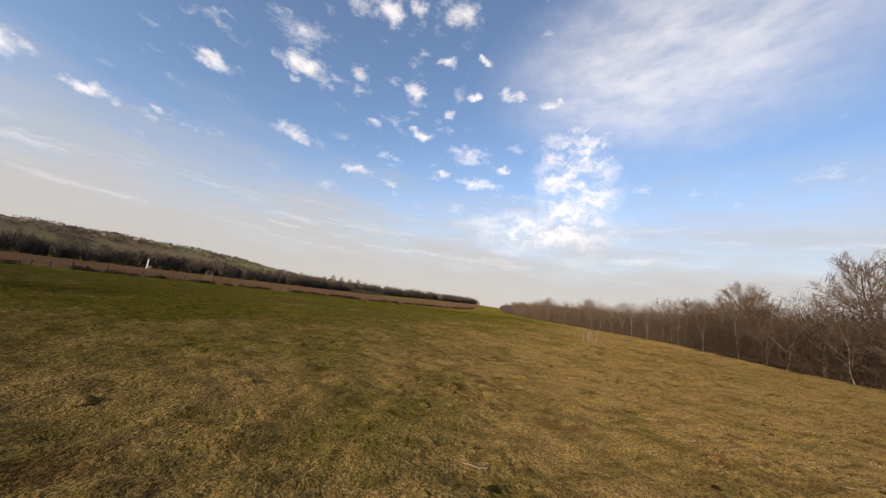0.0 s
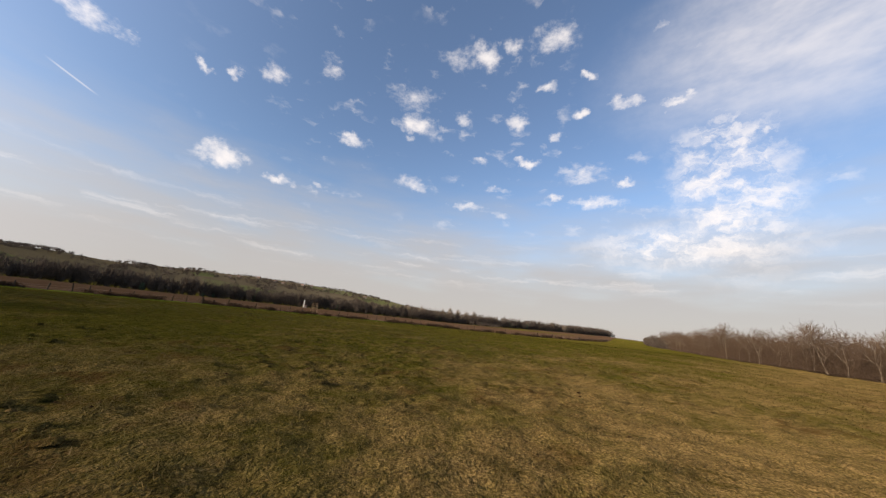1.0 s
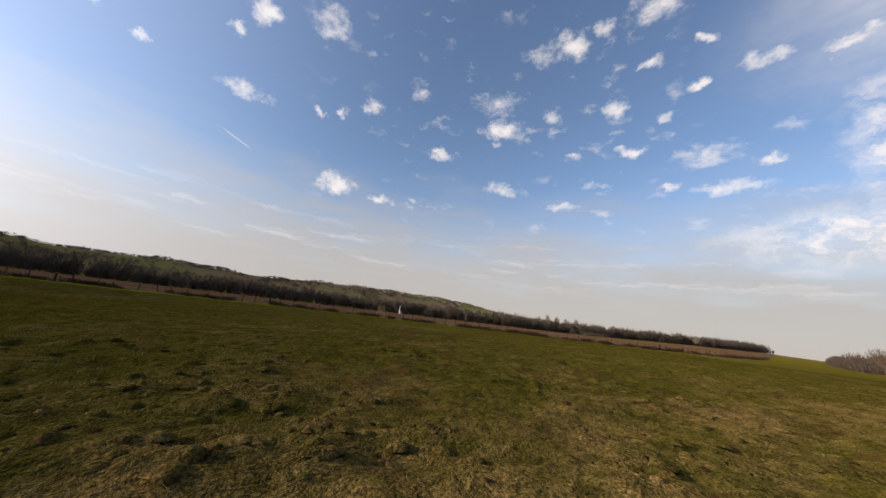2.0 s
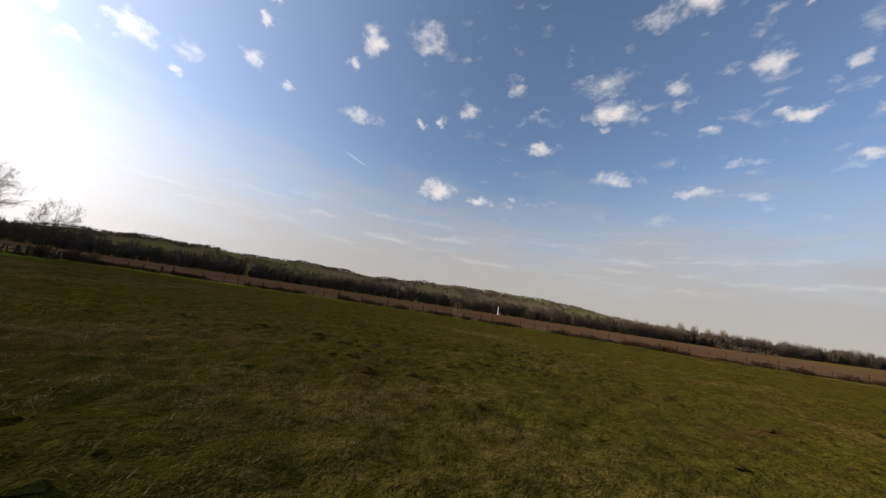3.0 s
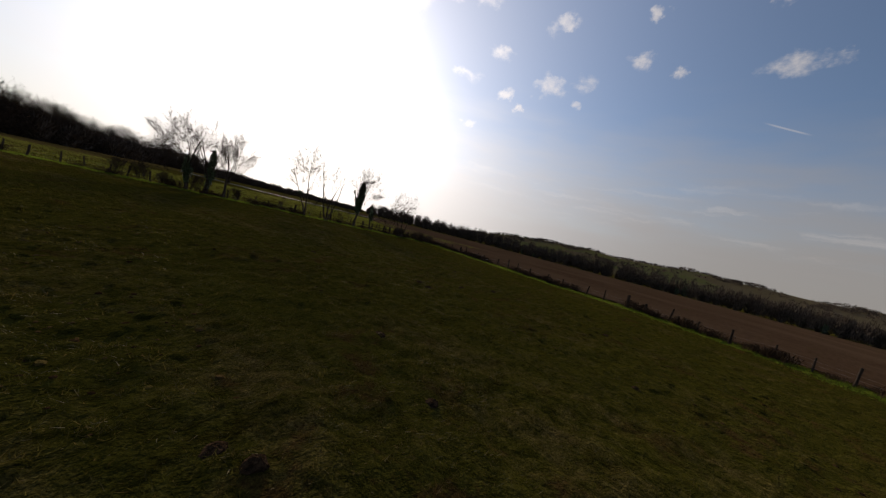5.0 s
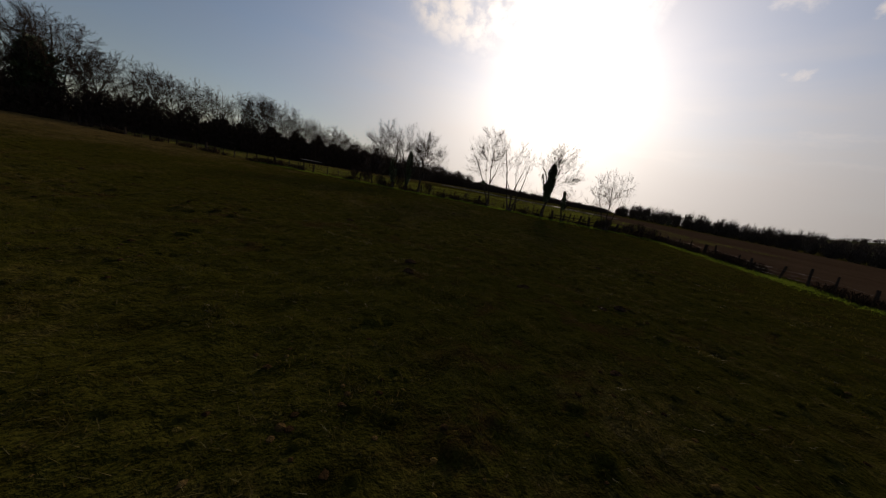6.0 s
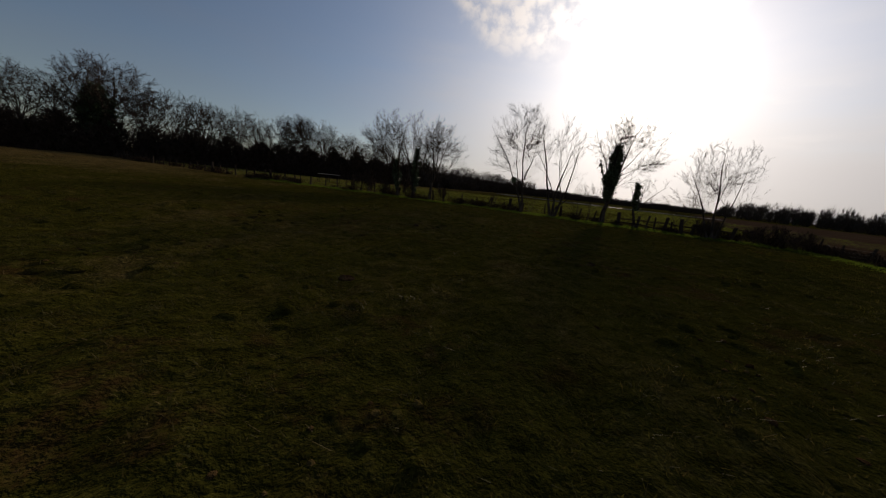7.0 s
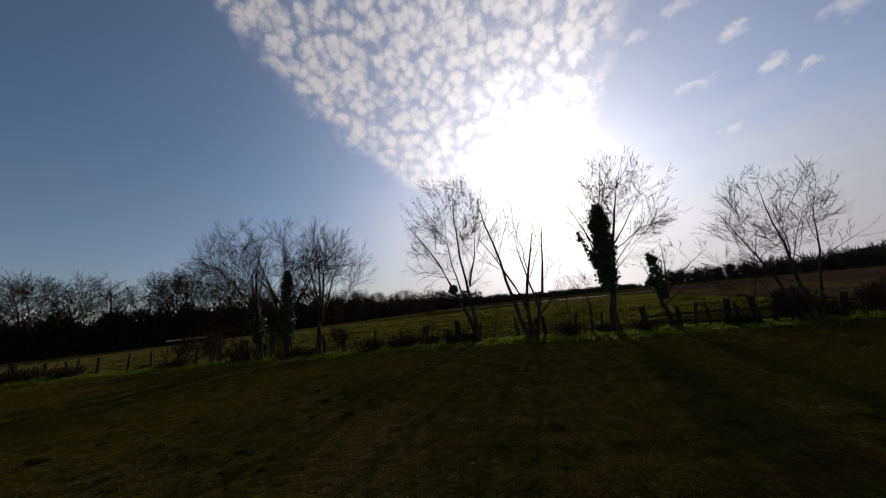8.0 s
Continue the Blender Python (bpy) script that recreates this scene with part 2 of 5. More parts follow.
def pasture(n, where):
    """Winter pasture: green, straw and bare brown in patches of several sizes."""
    big = n.noise(where, 0.055, 4.0, 0.6)
    mid = n.noise(n.vec("MULTIPLY", where, (1.0, 0.55, 1)), 0.32, 5.0, 0.65)
    small = n.noise(where, 2.6, 6.0, 0.7)
    tiny = n.noise(where, 22.0, 4.0, 0.7)
    xyz = n.add("ShaderNodeSeparateXYZ", Vector=where)
    # the meadow and the sward by the trees are greener than the open north-east
    # it also puts backlit dark there and front-lit brightness north-east into the colour
    lush_backlit = n.step(n.math("ADD", n.math("MULTIPLY", xyz.outputs[0], -0.020), n.math("MULTIPLY", n.math("SUBTRACT", xyz.outputs[1], 12.0), 0.012)), -0.4, 0.9)
    amount = n.math("ADD", n.math("ADD", n.math("MULTIPLY", big, 0.55), n.math("MULTIPLY", mid, 0.62)), n.math("MULTIPLY", small, 0.42))
    amount = n.math("SUBTRACT", amount, n.math("MULTIPLY", n.math("SUBTRACT", lush_backlit, 0.42), 0.30))
    dry = n.step(amount, 0.61, 0.93)
    green = n.mix(n.step(small, 0.3, 0.7), rgb(0.022, 0.023, 0.004), rgb(0.055, 0.052, 0.010))
    straw = n.mix(n.step(tiny, 0.3, 0.72), rgb(0.074, 0.050, 0.020), rgb(0.168, 0.114, 0.047))
    colour = n.mix(dry, green, straw)
    # rank dark tussocks, trodden bare soil and bleached tufts
    rank = n.step(n.noise(n.vec("MULTIPLY", where, (0.7, 1.2, 1)), 0.95, 5.0, 0.7), 0.52, 0.70, 0.0, 0.75)
    colour = n.mix(rank, colour, rgb(0.016, 0.014, 0.003))
    bare = n.math("MULTIPLY", n.step(n.noise(where, 0.62, 6.0, 0.75), 0.50, 0.64), n.step(n.noise(where, 0.14, 3.0, 0.5), 0.44, 0.58))
    colour = n.mix(n.math("MULTIPLY", bare, 0.85), colour, rgb(0.048, 0.026, 0.011))
    tuft = n.step(n.noise(where, 4.2, 4.0, 0.75), 0.62, 0.75, 0.0, 0.6)
    colour = n.mix(tuft, colour, rgb(0.165, 0.112, 0.043))
    fleck = n.step(tiny, 0.25, 0.75, 0.44, 1.28)
    colour = n.vec("SCALE", colour)
    n.put(colour.node.inputs["Scale"], fleck)
    # hills: woodland scrub, fields and hedges
    high = n.step(xyz.outputs[2], 2.5, 8.0)
    fields = n.add("ShaderNodeTexVoronoi", Vector=n.vec("MULTIPLY", where, (1, 1, 0)), Scale=0.0065)
    patch = n.add("ShaderNodeSeparateColor", Color=fields.outputs["Color"]).outputs[0]
    hill = n.mix(n.step(patch, 0.62, 0.66), rgb(0.056, 0.048, 0.039), rgb(0.052, 0.064, 0.032))
    scrub = n.step(n.noise(where, 0.02, 5.0, 0.65), 0.45, 0.6)
    hill = n.mix(n.math("MULTIPLY", scrub, 0.55), hill, rgb(0.070, 0.058, 0.048))
    return n.mix(high, colour, hill)


def pasture_bump(n, where):
    a = n.math("MULTIPLY", n.noise(where, 1.2, 5.0, 0.65), 0.38)
    b = n.math("MULTIPLY", n.noise(where, 3.4, 5.0, 0.7), 0.16)
    return n.math("ADD", a, n.math("ADD", b, n.math("MULTIPLY", n.noise(where, 45.0, 3.0, 0.7), 0.006)))


def plough(n, where):
    fine = n.noise(where, 1.6, 6.0, 0.7)
    big = n.noise(where, 0.03, 3.0, 0.5)
    colour = n.mix(n.step(fine, 0.3, 0.7), rgb(0.036, 0.021, 0.012), rgb(0.078, 0.048, 0.029))
    return n.mix(n.step(big, 0.4, 0.65, 0.0, 0.5), colour, rgb(0.092, 0.060, 0.037))


def plough_bump(n, where):
    return n.math("MULTIPLY", n.noise(where, 2.5, 5.0, 0.7), 0.18)


def by_island(colours):
    """A ramp of colours, drawn at random for each loose piece."""
    def build(n, where):
        chance = n.add("ShaderNodeNewGeometry").outputs["Random Per Island"]
        ramp = n.add("ShaderNodeValToRGB", Fac=chance)
        ramp.color_ramp.interpolation = "LINEAR"
        while len(ramp.color_ramp.elements) < len(colours):
            ramp.color_ramp.elements.new(0.5)
        for k, colour in enumerate(colours):
            ramp.color_ramp.elements[k].position = k / max(1, len(colours) - 1)
            ramp.color_ramp.elements[k].color = rgb(*colour)
        return ramp.outputs[0]
    return build


def blades_of(colours, gain, share):
    """Grass that takes the colour of its patch of pasture, with a share of its own for each blade."""
    own = by_island(colours)

    def build(n, where):
        patch = n.vec("SCALE", pasture(n, where))
        patch.node.inputs["Scale"].default_value = gain
        return n.mix(share, patch, own(n, where))
    return build


def by_object(dark, light, scale):
    """Wood that differs from piece to piece."""
    def build(n, where):
        chance = n.add("ShaderNodeObjectInfo").outputs["Random"]
        grain = n.noise(n.vec("MULTIPLY", where, (1, 1, 0.12)), scale, 5.0, 0.65)
        return n.mix(n.math("ADD", n.math("MULTIPLY", chance, 0.5), n.math("MULTIPLY", n.step(grain, 0.3, 0.7), 0.5)), rgb(*dark), rgb(*light))
    return build


M_GROUND = surface("pasture", pasture, 1.0, pasture_bump, Specular_IOR_Level=0.0, Sheen_Weight=0.06, Sheen_Roughness=0.4, Sheen_Tint=rgb(0.44, 0.36, 0.05), Diffuse_Roughness=1.0)
M_PLOUGH = surface("ploughed_soil", plough, 0.95, plough_bump, Specular_IOR_Level=0.0, Diffuse_Roughness=0.6)
# dead leaves whose dark brown also paints in the shade between the stems
M_SHADED_LITTER = surface("shaded_leaf_litter", two_tone((0.020, 0.013, 0.008), (0.060, 0.040, 0.024), 2.2, 30.0), 0.95,
                   lambda n, w: n.math("MULTIPLY", n.noise(w, 9.0, 4.0, 0.7), 0.06))
M_BARK = surface("bark", two_tone((0.028, 0.022, 0.017), (0.085, 0.068, 0.052), 6.0, 40.0, stretch=(1, 1, 0.25)), 0.9,
                 lambda n, w: n.math("MULTIPLY", n.noise(n.vec("MULTIPLY", w, (1, 1, 0.2)), 22.0, 4.0, 0.7), 0.02))
M_PALE_BARK = surface("pale_bark", two_tone((0.075, 0.058, 0.042), (0.19, 0.155, 0.115), 3.0, 24.0, stretch=(1, 1, 0.3)), 0.9)
M_TWIG = surface("twigs", two_tone((0.032, 0.024, 0.018), (0.070, 0.051, 0.038), 1.2), 0.9)
M_WOOD_TWIG = surface("woodland_twigs", by_island(((0.060, 0.041, 0.028), (0.078, 0.054, 0.037), (0.100, 0.071, 0.049))), 0.85)
M_FAR_WOOD = surface("far_woodland", by_island(((0.046, 0.037, 0.030), (0.064, 0.052, 0.042), (0.086, 0.070, 0.057))), 0.9)
M_FAR_PALE = surface("far_pale_trees", by_island(((0.11, 0.090, 0.070), (0.18, 0.148, 0.112))), 0.9)
M_IVY = surface("ivy_leaves", by_island(((0.018, 0.034, 0.012), (0.035, 0.062, 0.018), (0.060, 0.090, 0.028))), 0.6)
M_EVERGREEN = surface("evergreen", by_island(((0.018, 0.030, 0.014), (0.040, 0.058, 0.026))), 0.8)
M_BLADE = surface("grass_blades", blades_of(((0.024, 0.032, 0.005), (0.052, 0.056, 0.010), (0.090, 0.072, 0.022), (0.15, 0.105, 0.040)), 1.2, 0.35), 0.6, None, 0.45, Specular_IOR_Level=0.08)
M_SWARD = surface("sward_blades", blades_of(((0.045, 0.050, 0.006), (0.070, 0.068, 0.010), (0.095, 0.076, 0.018)), 1.2, 0.30), 0.7, None, 0.50, Specular_IOR_Level=0.0)
M_LUSH = surface("lush_blades", by_island(((0.055, 0.095, 0.010), (0.095, 0.14, 0.016), (0.14, 0.17, 0.028))), 0.85, None, 0.60)
M_MEADOW = surface("meadow_blades", by_island(((0.085, 0.105, 0.018), (0.12, 0.14, 0.028), (0.16, 0.15, 0.036))), 0.85, None, 0.45)
M_DEAD = surface("dead_stems", by_island(((0.016, 0.011, 0.008), (0.036, 0.024, 0.015), (0.085, 0.056, 0.034))), 0.85)
M_CLOD = surface("clods", by_island(((0.018, 0.011, 0.006), (0.040, 0.024, 0.011), (0.075, 0.050, 0.020), (0.045, 0.044, 0.009))), 0.95,
                 lambda n, w: n.math("MULTIPLY", n.noise(w, 35.0, 3.0, 0.7), 0.03))
M_POST = surface("weathered_wood", by_object((0.020, 0.015, 0.012), (0.058, 0.046, 0.036), 14.0), 0.9)
M_PALE_POST = surface("pale_wood", by_object((0.09, 0.070, 0.048), (0.18, 0.143, 0.102), 14.0), 0.85)
M_STAND = surface("stand_timber", by_object((0.09, 0.062, 0.038), (0.20, 0.145, 0.090), 12.0), 0.85)
M_WIRE = surface("wire", two_tone((0.16, 0.15, 0.14), (0.30, 0.28, 0.26), 8.0), 0.5, Metallic=0.8)
M_EARTH = surface("molehill_earth", two_tone((0.012, 0.008, 0.005), (0.040, 0.026, 0.016), 9.0, 40.0), 1.0,
                  lambda n, w: n.math("MULTIPLY", n.noise(w, 30.0, 4.0, 0.7), 0.03))
M_WHITE = surface("white_paint", two_tone((0.50, 0.48, 0.45), (0.68, 0.66, 0.62), 0.8), 0.6)
M_ROOF = surface("roof_tiles", by_object((0.085, 0.048, 0.036), (0.15, 0.088, 0.066), 1.5), 0.8)
M_WALL = surface("render_wall", by_object((0.10, 0.085, 0.07), (0.24, 0.21, 0.18), 0.8), 0.85)
M_DARK = surface("dark_pane", two_tone((0.03, 0.035, 0.04), (0.06, 0.065, 0.07), 2.0), 0.15)
M_SHEET = surface("corrugated_sheet", two_tone((0.12, 0.11, 0.09), (0.24, 0.22, 0.18), 2.5, 20.0), 0.85)
M_ROAD = surface("wet_road", two_tone((0.10, 0.10, 0.10), (0.2, 0.195, 0.19), 0.3), 0.45)

# ---- mesh helpers ----


class Mesh:
    """Collects vertices and faces for one mesh."""

    def __init__(self):
        self.verts, self.faces, self.count = [], [], 0

    def add(self, verts, faces):
        self.verts.append(np.asarray(verts, float).reshape(-1, 3))
        self.faces.extend([tuple(k + self.count for k in f) for f in faces])
        self.count += len(self.verts[-1])

    def tube(self, nodes, radii, sides, pointed=True):
        """A tapered limb through the nodes; its last node is a tip where pointed."""
        nodes, radii = np.asarray(nodes, float), np.asarray(radii, float)
        way = np.gradient(nodes, axis=0)
        way /= np.linalg.norm(way, axis=1)[:, None] + 1e-9
        ref = np.where(np.abs(way[:, 2:3]) < 0.9, [[0, 0, 1.0]], [[1.0, 0, 0]])
        u = np.cross(way, ref)
        u /= np.linalg.norm(u, axis=1)[:, None] + 1e-9
        v = np.cross(way, u)
        turn = np.arange(sides) * 2 * np.pi / sides
        ring = nodes[:, None] + radii[:, None, None] * (np.cos(turn)[None, :, None] * u[:, None] + np.sin(turn)[None, :, None] * v[:, None])
        rows = len(nodes) - 1 if pointed else len(nodes)
        verts = ring[:rows].reshape(-1, 3)
        faces = []
        for i in range(rows - 1):
            for k in range(sides):
                j = (k + 1) % sides
                faces.append((i * sides + k, i * sides + j, (i + 1) * sides + j, (i + 1) * sides + k))
        last = (rows - 1) * sides
        if pointed:
            verts = np.vstack([verts, nodes[-1]])
            tip = len(verts) - 1
            faces += [(last + k, last + (k + 1) % sides, tip) for k in range(sides)]
        else:
            faces.append(tuple(last + k for k in range(sides)))
        self.add(verts, faces)

    def spike(self, a, b, r):
        """A thin three-sided cone from a to b."""
        way = b - a
        u = np.array([way[1], -way[0], 0.0]) if abs(way[2]) < 0.9 * np.sqrt(way @ way) else np.array([0.0, way[2], -way[1]])
        u = u / (np.sqrt(u @ u) + 1e-9)
        v = np.array([way[1] * u[2] - way[2] * u[1], way[2] * u[0] - way[0] * u[2], way[0] * u[1] - way[1] * u[0]])
        v = v / (np.sqrt(v @ v) + 1e-9)
        self.verts.append(np.array([a + r * u, a - 0.5 * r * u + 0.87 * r * v, a - 0.5 * r * u - 0.87 * r * v, b]))
        c = self.count
        self.faces += [(c, c + 1, c + 3), (c + 1, c + 2, c + 3), (c + 2, c, c + 3)]
        self.count += 4

    def box(self, size, m=None, taper=1.0):
        x, y, z = size[0] / 2, size[1] / 2, size[2] / 2
        v = [(-x, -y, -z), (x, -y, -z), (x, y, -z), (-x, y, -z)]
        v += [(a * taper, b * taper, z) for a, b, _ in v[:4]]
        if m is not None:
            v = [tuple(m @ Vector(p)) for p in v]
        self.add(v, [(3, 2, 1, 0), (4, 5, 6, 7), (0, 1, 5, 4), (1, 2, 6, 5), (2, 3, 7, 6), (3, 0, 4, 7)])

    def bar(self, a, b, r, sides=6, tip=1.0):
        self.tube([a, b], [r, r * tip], sides, pointed=False)

    def data(self, name, material, smooth=False):
        me = bpy.data.meshes.new(name)
        verts = np.vstack(self.verts) if self.verts else np.zeros((0, 3))
        me.from_pydata(verts.tolist(), [], self.faces)
        me.materials.append(material)
        if smooth:
            me.shade_smooth()
        me.update()
        return me


def triangles(name, verts, material):
    """One mesh of loose triangles, three vertices each."""
    count = len(verts) // 3
    me = bpy.data.meshes.new(name)
    me.vertices.add(count * 3)
    me.vertices.foreach_set("co", np.asarray(verts, np.float32).ravel())
    me.loops.add(count * 3)
    me.loops.foreach_set("vertex_index", np.arange(count * 3, dtype=np.int32))
    me.polygons.add(count)
    me.polygons.foreach_set("loop_start", np.arange(0, count * 3, 3, dtype=np.int32))
    me.update(calc_edges=True)
    me.materials.append(material)
    return me


def part(name, mesh, material, parent, label="", smooth=False):
    data = mesh.data(name, material, smooth) if isinstance(mesh, Mesh) else mesh
    ob = new(name, data)
    ob.parent = parent
    return tagged(ob, label)


def thing(name, label, category, group="", kind="", place=None):
    ob = new(name)
    ob.empty_display_size = 0.3
    if place is not None:
        ob.matrix_basis = place
    return tagged(ob, label, category, group, kind)


def along(line, step, start=0.0, stop=None):
    """Points every step metres along a line, with the heading there."""
    pts = [Vector((*p, 0)) for p in line]
    lengths = [(b - a).length for a, b in zip(pts, pts[1:])]
    total = sum(lengths) if stop is None else min(stop, sum(lengths))
    at, out = start, []
    while at <= total:
        left, k = at, 0
        while k < len(lengths) - 1 and left > lengths[k]:
            left -= lengths[k]
            k += 1
        way = (pts[k + 1] - pts[k]).normalized()
        out.append((pts[k] + way * left, way))
        at += step
    return out


def smoothstep(x, a, b):
    t = np.clip((np.asarray(x, float) - a) / (b - a), 0, 1)
    return t * t * (3 - 2 * t)


# ---- the plan ----
WEST_FENCE = [(-89, 23), (-86, 30), (-82.5, 38), (-79, 45), (-75.5, 54), (-72, 65), (-66.5, 72.5), (-60.5, 79.5), (-53, 87), (-46.5, 94.5), (-40, 101),
              (-33, 107), (-24, 116), (-10, 133), (10, 168), (26, 226), (52, 370), (106, 720)]
SOUTH_FENCE = [(-88, 23), (-83, 20.6), (-75.5, 17.6), (-71.8, 15.4), (-67.3, 12.6), (-63.6, 10.6), (-59.6, 8.9), (-55, 8.0), (-50, 6.6), (-45.5, 4.5), (-41, 3.0), (-35, 1.6),
               (-27, -0.6), (-10, -9.5), (8, -19), (19, -27)]
FAR_WOOD = [(-430, -330), (-470, -120), (-460, 60), (-430, 200), (-370, 330), (-290, 430), (-215, 520), (-150, 620), (-60, 760), (60, 930), (170, 1150)]
EAST_WOOD = [(30, 2), (32.5, 20), (35, 33), (39, 44), (43.5, 58), (46, 74), (46.5, 96), (46, 112), (47, 140), (52, 190), (66, 280), (106, 470), (162, 720)]
SOUTH_WOOD = [(34, 8), (33, -6), (29, -19), (20, -33), (2, -42), (-14, -46), (-29, -57), (-42, -76), (-57, -100), (-95, -160), (-155, -235)]
RIDGE_AZ = (-180, -150, -130, -124, -117, -112, -106, -100, -94, -87, -81, -75, -69, -65, -57, -48, -40, -34, -30, -26, -23, -15, -8, 0, 8, 15, 25, 180)
RIDGE_EL = (0.2, 0.2, 0.2, 0.3, 0.9, 1.8, 2.7, 3.1, 3.2, 3.0, 3.5, 3.4, 3.0, 3.2, 3.6, 3.7, 3.5, 3.2, 2.7, 2.1, 1.7, 1.4, 1.1, 0.8, 0.5, 0.3, 0.2, 0.2)
CENTRE = (-35.0, 50.0)


def ground_height(x, y):
    """Height of the ground: level pasture, low bumps, and the valley side far off."""
    x, y = np.asarray(x, float), np.asarray(y, float)
    dx, dy = x - CENTRE[0], y - CENTRE[1]
    r, az = np.hypot(dx, dy), np.degrees(np.arctan2(dx, dy))
    ridge = 1150 * np.tan(np.radians(np.interp(az, RIDGE_AZ, RIDGE_EL)))
    rise = smoothstep(r, 520, 1150) * (1 - 0.5 * smoothstep(r, 1250, 2600))
    wave = 1 + 0.035 * np.sin(az * 0.9 + r * 0.004) * smoothstep(r, 500, 900)
    bumps = 0.05 * np.sin(x * 0.61 + 1.3 * np.sin(y * 0.37)) * np.cos(y * 0.53) + 0.03 * np.sin(x * 1.7 + y * 1.1) * np.sin(y * 1.9 - x * 0.7)
    bumps = bumps + 0.075 * np.sin(2.9 * x + 1.7 * np.sin(1.3 * y)) * np.sin(2.4 * y + 1.4 * np.sin(1.1 * x)) + 0.06 * np.sin(4.7 * x + 2.1 * y + 1.5 * np.sin(2.3 * y)) * np.sin(4.3 * y - 1.7 * x + 1.5 * np.sin(1.9 * x))
    return ridge * rise * wave + bumps * (1 - smoothstep(r, 120, 200))


def height_at(x, y):
    return float(ground_height(x, y))


def build_ground():
    def axis(low, high, step):
        inner = np.arange(low, high + step, step)
        grow = np.array([0.6, 1.3, 2.2, 3.2, 4.6, 6.4, 8.5, 11, 14, 18, 24, 31, 36, 56, 85, 120, 170, 230, 300, 370, 440, 510, 580, 660, 740, 830, 930, 1050, 1200, 1400, 1700, 2200, 3000, 4200.0])
        return np.concatenate([low - grow[::-1], inner, high + grow])
    xs, ys = axis(-92, 18, 0.34), axis(-6, 84, 0.34)
    gx, gy = np.meshgrid(xs, ys)
    verts = np.stack([gx, gy, ground_height(gx, gy)], -1).reshape(-1, 3)
    w = len(xs)
    i = (np.arange(len(ys) - 1)[:, None] * w + np.arange(w - 1)[None]).ravel()
    faces = np.stack([i, i + 1, i + w + 1, i + w], -1)
    me = bpy.data.meshes.new("ground")
    me.from_pydata(verts.tolist(), [], faces.tolist())
    me.materials.append(M_GROUND)
    me.shade_smooth()
    tagged(new("ground", me), "wide winter pasture with patchy green and straw grass", "ground", kind="structure")


def resample(line, count):
    pts = np.array(line, float)
    d = np.r_[0, np.cumsum(np.hypot(*np.diff(pts, axis=0).T))]
    s = np.linspace(0, d[-1], count)
    return np.stack([np.interp(s, d, pts[:, 0]), np.interp(s, d, pts[:, 1])], -1)


def build_plough():
    """The ploughed field between the west fence and the far wood, with ridges along it."""
    near = resample([(-280, -200), (-175, -82), (-122, -20), (-93, 20)] + [(x - 2.2, y + 1.2) for x, y in WEST_FENCE[1:]], 260)
    far = resample(FAR_WOOD[1:] + [(210, 1300)], 260)
    rows = 150
    f = np.linspace(0, 1, rows) ** 2.2
    grid = near[None] * (1 - f[:, None, None]) + far[None] * f[:, None, None]
    z = 0.06 + 0.05 * (np.arange(rows) % 2)[:, None] * (f[:, None] < 0.6) + 0.03 * np.random.rand(rows, 260)
    z = z + np.maximum(0, ground_height(grid[..., 0], grid[..., 1]))
    verts = np.concatenate([grid, z[..., None]], -1).reshape(-1, 3)
    i = (np.arange(rows - 1)[:, None] * 260 + np.arange(259)[None]).ravel()
    faces = np.stack([i, i + 1, i + 261, i + 260], -1)
    me = bpy.data.meshes.new("ploughed_field")
    me.from_pydata(verts.tolist(), [], faces.tolist())
    me.materials.append(M_PLOUGH)
    me.update()
    tagged(new("ploughed_field", me), "bare brown ploughed field beyond the wire fence", "field", kind="structure")


def build_road():
    line = resample([(-190, -84), (-150, -93), (-118, -104), (-92, -122)], 40)
    way = np.gradient(line, axis=0)
    way /= np.linalg.norm(way, axis=1)[:, None]
    side = np.stack([-way[:, 1], way[:, 0]], -1) * 0.6
    a, b = line - side, line + side
    m = Mesh()
    z = np.full((40, 1), 0.25)
    low = np.full((40, 1), -0.2)
    m.add(np.vstack([np.hstack([a, low]), np.hstack([a + side * 0.15, z]), np.hstack([b - side * 0.15, z]), np.hstack([b, low])]),
          [(r * 40 + k, r * 40 + k + 1, (r + 1) * 40 + k + 1, (r + 1) * 40 + k) for r in range(3) for k in range(39)])
    tagged(new("road", m.data("road", M_ROAD)), "narrow wet lane shining across the far meadow", "road", kind="structure")


def woodland_floor(name, line, depth, side):
    """A strip of dead leaves below the trees, from the wood's edge inwards, dark to stand in for shade."""
    edge = resample(line, 120)
    way = np.gradient(edge, axis=0)
    way /= np.linalg.norm(way, axis=1)[:, None]
    off = side * np.stack([way[:, 1], -way[:, 0]], -1)
    rng = np.random.default_rng(90)
    rows = []
    for f in (-0.04, 0.1, 0.3, 0.6, 1.0):
        q = edge + off * (depth * f + rng.normal(0, 0.5, (120, 1)))
        rows.append(np.hstack([q, (ground_height(q[:, 0], q[:, 1]) + (0.16 if f > 0 else -0.1))[:, None]]))
    m = Mesh()
    m.add(np.vstack(rows), [(r * 120 + k, r * 120 + k + 1, (r + 1) * 120 + k + 1, (r + 1) * 120 + k) for r in range(4) for k in range(119)])
    tagged(new(name, m.data(name, M_SHADED_LITTER, True)), "brown dead leaves on the wood's floor, toned dark for the shade inside", "ground", kind="structure")


build_ground()
build_plough()
build_road()
woodland_floor("east_wood_floor", EAST_WOOD[:10], 16.0, 1)
